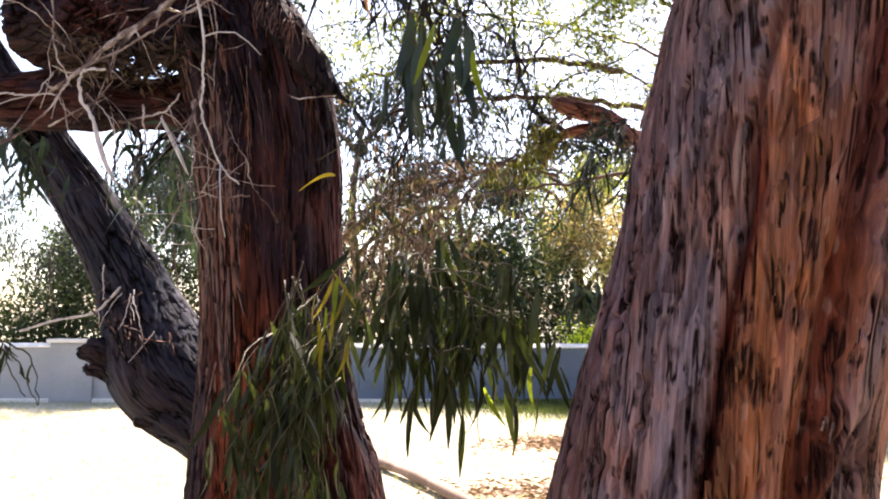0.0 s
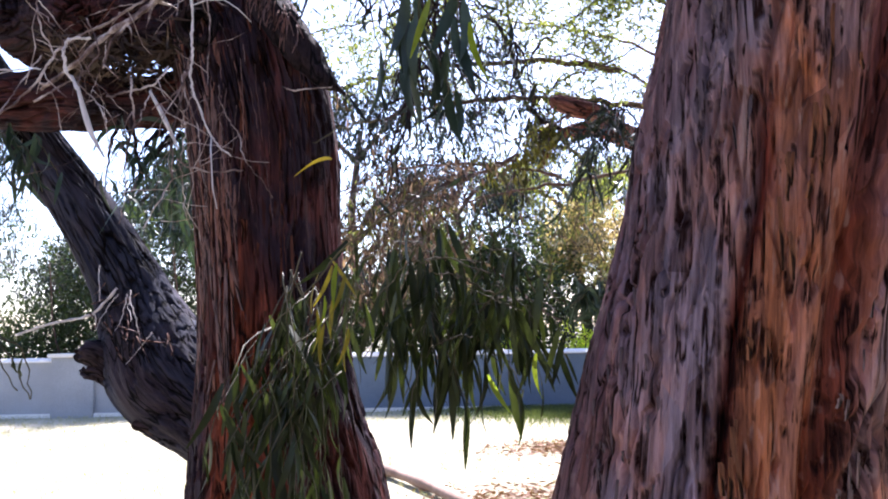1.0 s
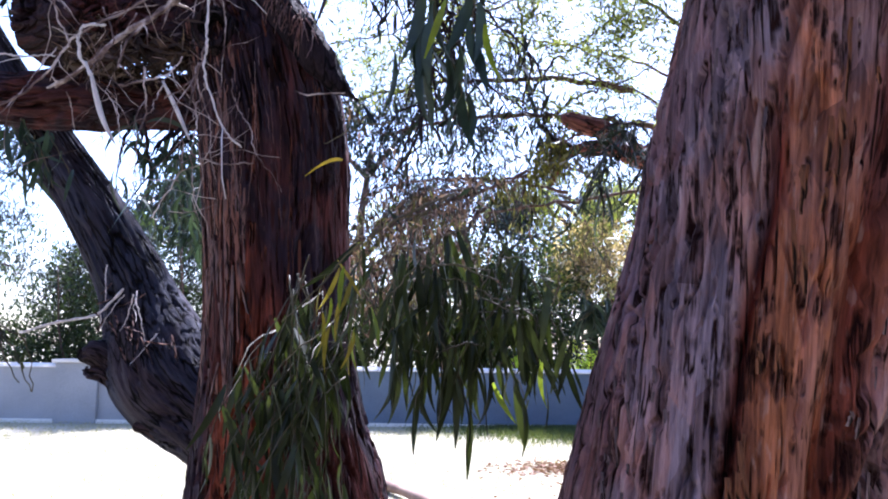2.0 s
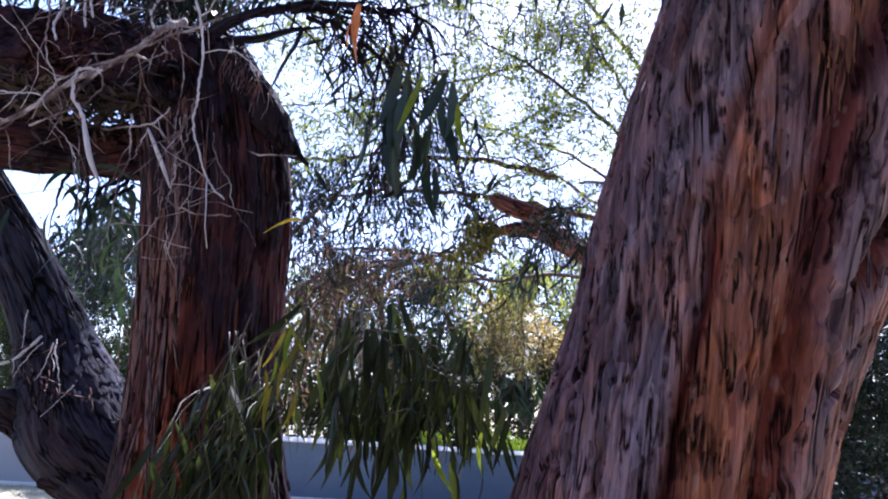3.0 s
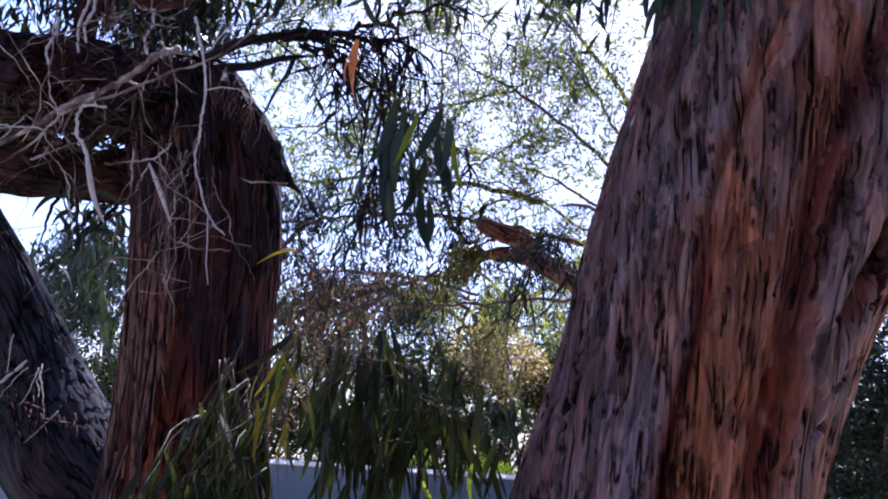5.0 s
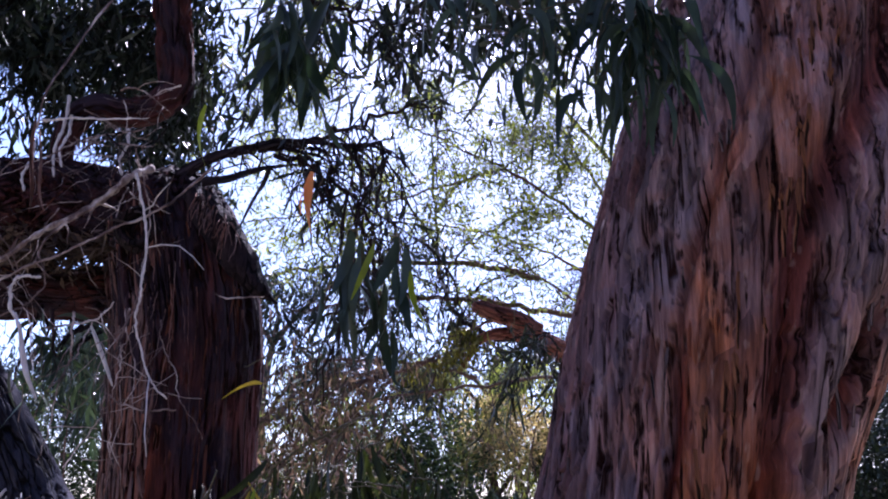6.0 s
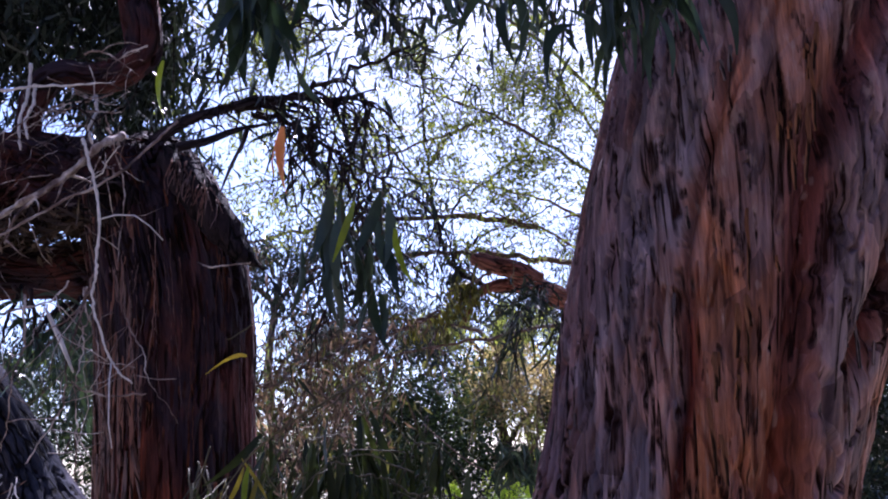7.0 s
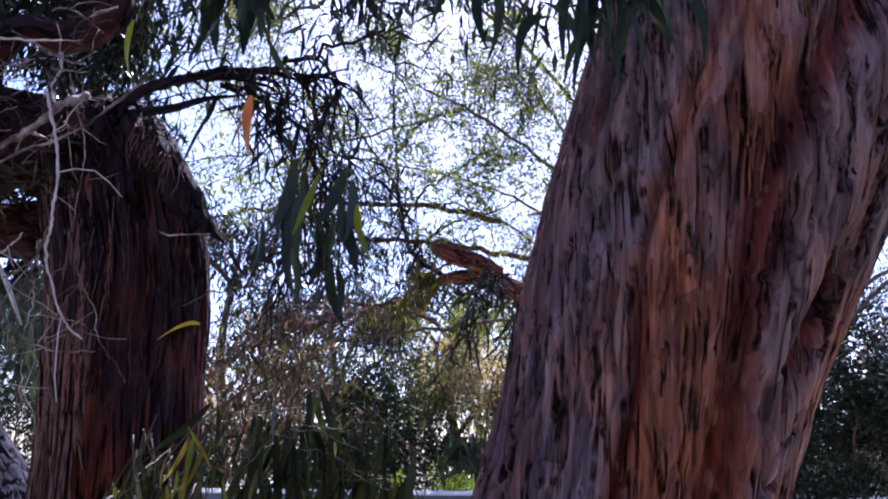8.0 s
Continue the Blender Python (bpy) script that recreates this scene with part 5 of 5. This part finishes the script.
# ---- dry twigs draped over the broken limbs ----
def build_dry_twigs():
    rng = np.random.default_rng(12)

    def twig(pts, r0, r1, material=TWIG_DRY, shoots=2, sides=7, name="dry_twig", label=""):
        s = Soup()
        r0, r1 = 0.72 * r0, 0.72 * r1
        p = spline(pts, 12 * len(pts))
        n = len(p)
        p += np.stack([0.0016 * np.sin(np.arange(n) * rng.uniform(0.25, 0.7) + k) * np.sin(np.arange(n) * 0.13 + k) for k in range(3)], 1) + rng.normal(0, 0.0005, (n, 3))
        s.tube(p, np.linspace(r0, r1, n) * (1 + 0.2 * np.sin(np.arange(n) * 0.9)), sides)
        for _ in range(shoots):
            j = rng.integers(n // 5, n - 2)
            l2 = wander(p[j], rng.normal(0, 1, 3) * np.array((1, 0.4, 1)) + np.array((0, 0, -0.6)), rng.uniform(0.04, 0.15), 4, rng, 0.05, 0.22)
            s.tube(l2, np.linspace(0.5 * r0, 0.0007, 5), 5)
        return s.make(name, material, left_tree, label)

    twig([(-0.432, 1.275, 2.188), (-0.418, 1.275, 2.150), (-0.400, 1.275, 2.076), (-0.395, 1.275, 1.988), (-0.398, 1.275, 1.936), (-0.386, 1.275, 1.899), (-0.361, 1.275, 1.839), (-0.333, 1.275, 1.811)], 0.0034, 0.0018, STRIP_PALE, 3)
    twig([(-0.525, 1.200, 1.978), (-0.553, 1.200, 1.977), (-0.563, 1.200, 1.961), (-0.559, 1.200, 1.931), (-0.538, 1.200, 1.899)], 0.0025, 0.004, STRIP_PALE, 0)
    twig([(-0.550, 1.320, 1.924), (-0.503, 1.320, 1.935), (-0.469, 1.320, 1.946), (-0.448, 1.320, 1.975)], 0.0026, 0.0018, TWIG_DRY, 2)
    twig([(-0.905, 1.350, 1.816), (-0.785, 1.325, 1.869), (-0.739, 1.325, 1.895), (-0.692, 1.325, 1.926), (-0.656, 1.325, 1.972), (-0.627, 1.325, 2.012), (-0.561, 1.325, 2.048), (-0.476, 1.330, 2.103), (-0.397, 1.350, 2.161), (-0.321, 1.400, 2.276)], 0.0022, 0.0032, TWIG_DRY, 7)
    twig([(-0.866, 1.300, 1.981), (-0.744, 1.300, 1.969), (-0.700, 1.300, 1.966), (-0.647, 1.300, 1.967)], 0.0024, 0.0016, STRIP_PALE, 1)
    twig([(-0.667, 1.300, 2.206), (-0.658, 1.300, 2.092), (-0.652, 1.300, 2.041), (-0.623, 1.300, 1.981)], 0.0024, 0.0016)
    twig([(-0.658, 1.300, 1.912), (-0.595, 1.300, 1.949), (-0.571, 1.300, 1.966), (-0.556, 1.300, 1.998), (-0.575, 1.300, 2.050)], 0.0024, 0.0016)
    twig([(-0.488, 1.325, 1.706), (-0.457, 1.325, 1.761), (-0.442, 1.325, 1.792), (-0.442, 1.325, 1.855), (-0.421, 1.325, 1.966)], 0.0012, 0.0026)
    twig([(-0.443, 1.350, 1.825), (-0.420, 1.350, 1.811), (-0.377, 1.350, 1.802), (-0.333, 1.350, 1.806)], 0.002, 0.002, TWIG_DRY, 0)
    twig([(-0.395, 1.275, 1.988), (-0.406, 1.275, 1.940), (-0.423, 1.275, 1.913), (-0.459, 1.275, 1.888)], 0.0026, 0.0012, TWIG_DRY, 3)
    twig([(-0.532, 2.63, 2.344), (-0.488, 2.6, 2.321), (-0.437, 2.6, 2.325), (-0.37, 2.66, 2.35)], 0.004, 0.003, TWIG_DRY, 0)
    twig([(-1.70, 3.2, 1.535), (-1.554, 3.2, 1.58), (-1.396, 3.18, 1.61), (-1.29, 3.17, 1.712)], 0.006, 0.008, STRIP_PALE, 1)
    twig([(-1.10, 2.42, 2.836), (-0.99, 2.42, 2.853), (-0.90, 2.42, 2.857), (-0.83, 2.44, 2.875)], 0.006, 0.0035, STRIP_PALE, 1)
    twig([(-0.79, 2.62, 2.78), (-0.84, 2.55, 2.71), (-0.91, 2.55, 2.63), (-0.99, 2.55, 2.565), (-1.09, 2.55, 2.50), (-1.17, 2.55, 2.42), (-1.32, 2.6, 2.34)], 0.018, 0.009, TWIG_DRY, 4)
    twig([(-0.87, 2.53, 2.665), (-0.94, 2.52, 2.58), (-1.00, 2.52, 2.53), (-1.06, 2.52, 2.46), (-1.08, 2.52, 2.38)], 0.010, 0.004, TWIG_DRY, 3)
    twig([(-0.30, 1.5, 2.92), (-0.44, 1.2, 2.55), (-0.50, 1.07, 2.26), (-0.508, 1.05, 2.15)], 0.003, 0.0018, TWIG_DRY, 0)
    twig([(-0.42, 2.02, 1.56), (-0.319, 2.0, 1.653), (-0.249, 2.0, 1.738), (-0.121, 2.0, 1.825), (0.0, 2.1, 1.9)], 0.002, 0.005, TWIG_GREEN, 4)
    for _ in range(4):
        x = rng.uniform(-1.15, -0.42)
        line = wander((x, rng.uniform(1.35, 2.1), rng.uniform(2.1, 2.5)), (rng.normal(0, 0.8), rng.normal(0, 0.2), -0.5), rng.uniform(0.2, 0.5), 7, rng, 0.15, 0.17)
        twig(line, rng.uniform(0.0012, 0.0024), 0.0007, TWIG_DRY, 3, 6)
    # fine hanging sprays in front of the trunk
    for _ in range(6):
        x = rng.uniform(-0.52, -0.37)
        line = wander((x, rng.uniform(1.3, 1.5), rng.uniform(1.86, 1.98)), (rng.normal(0, 0.35), rng.normal(0, 0.1), -1.0), rng.uniform(0.12, 0.28), 8, rng, 0.12, 0.2)
        twig(line, rng.uniform(0.0014, 0.0026), 0.0007, TWIG_DRY, 3, 6)
    for _ in range(5):
        x = rng.uniform(-1.6, -0.75)
        line = wander((x, rng.uniform(2.45, 2.7), rng.uniform(2.65, 2.98)), (rng.normal(0, 1.0), rng.normal(0, 0.2), -0.5), rng.uniform(0.25, 0.6), 7, rng, 0.12, 0.17)
        twig(line, rng.uniform(0.003, 0.0048), 0.0012, TWIG_DRY, 3, 6)
    for _ in range(7):
        x = rng.uniform(-1.36, -1.02)
        line = wander((x, 3.03 + 0.1 * rng.random(), -0.95 * (x + 1.12) + rng.uniform(1.38, 1.62)), (rng.normal(0, 0.5), -0.3, -1.0), rng.uniform(0.12, 0.3), 6, rng, 0.2, 0.2)
        twig(line, rng.uniform(0.0028, 0.0042), 0.0014, STRIP_PALE, 0, 6)
    # dead tangle between the arched limb and the knot
    tangle = np.random.default_rng(58)
    for _ in range(20):
        line = wander((tangle.uniform(-1.12, -0.72), tangle.uniform(2.62, 2.84), tangle.uniform(2.82, 3.16)), (tangle.normal(0, 1.0), tangle.normal(0, 0.2), tangle.normal(-0.4, 0.6)), tangle.uniform(0.14, 0.38), 7, tangle, 0.08, 0.26)
        twig(line, tangle.uniform(0.003, 0.007), 0.0012, TWIG_DRY if tangle.random() < 0.6 else BARK_DARK, 3, 6)
    for x, z0, drop in ((-1.16, 3.10, 0.34), (-1.14, 3.02, 0.22), (-1.25, 2.90, 0.2), (-0.93, 2.98, 0.2)):
        twig([(x, 2.74, z0), (x + 0.012, 2.72, z0 - 0.35 * drop), (x - 0.004, 2.71, z0 - 0.7 * drop), (x + 0.016, 2.70, z0 - drop)], 0.009, 0.006, STRIP_PALE, 0, 6, "bark_string")
    # shreds torn loose along the two level limbs
    for _ in range(46):
        x = rng.uniform(-1.45, -0.76)
        upper = rng.random() < 0.6
        z, y = (rng.uniform(2.60, 2.88), 2.74) if upper else (rng.uniform(2.36, 2.5), 2.94)
        line = wander((x, y - rng.uniform(0.0, 0.05), z), (rng.normal(0, 0.9), -0.15, -0.35), rng.uniform(0.12, 0.36), 6, rng, 0.16, 0.16)
        twig(line, rng.uniform(0.0015, 0.0045), 0.0009, (FLAKE_LEFT, BARK_DARK, TWIG_DRY)[rng.integers(0, 3)], 1, 5, "bark_string")
    # long shreds hanging down the face of the trunk
    for _ in range(24):
        x = rng.uniform(-0.86, -0.50)
        y = 2.95 - math.sqrt(max(0.0, 0.275 ** 2 - (x + 0.67) ** 2)) - rng.uniform(0.0, 0.05)
        line = wander((x, y, rng.uniform(2.0, 2.6)), (rng.normal(0, 0.12), 0, -1), rng.uniform(0.2, 0.6), 6, rng, 0.2, 0.06)
        # Left of x = -0.6 the shreds take the paler, lit-side colour.
        twig(line, rng.uniform(0.0016, 0.0032), 0.0008, FLAKE_LIT_SIDE if x < -0.6 else FLAKE_LEFT, 0, 5, "bark_string")
    for pts, w in (([(-0.510, 1.05, 2.165), (-0.508, 1.05, 2.12), (-0.498, 1.05, 2.07), (-0.494, 1.05, 2.035)], 0.006), ([(-0.502, 1.05, 2.15), (-0.492, 1.05, 2.10), (-0.487, 1.05, 2.06), (-0.476, 1.05, 2.03)], 0.004), ([(-0.540, 1.200, 1.903), (-0.529, 1.200, 1.864), (-0.517, 1.200, 1.830), (-0.498, 1.200, 1.796)], 0.009), ([(-0.478, 1.320, 1.932), (-0.454, 1.320, 1.886), (-0.430, 1.320, 1.835)], 0.008)):
        p = spline(pts, 14)
        v, f = [], []
        for i, q in enumerate(p):
            h = 0.5 * w * math.sin(math.pi * (0.15 + 0.75 * i / 13))
            v += [q + np.array((-h, -0.002, 0)), q + np.array((0, -0.005, 0)), q + np.array((h, -0.001, 0)), q + np.array((0, 0.001, 0))]
        for i in range(13):
            for k in range(4):
                a, b = 4 * i + k, 4 * i + (k + 1) % 4
                f.append((a, b, b + 4, a + 4))
        f += [(3, 2, 1, 0), (52, 53, 54, 55)]
        mesh_object("bark_strip", v, f, STRIP_TORN if pts[0][1] < 1.1 else STRIP_PALE, left_tree, "pale dangling bark strip")


build_dry_twigs()
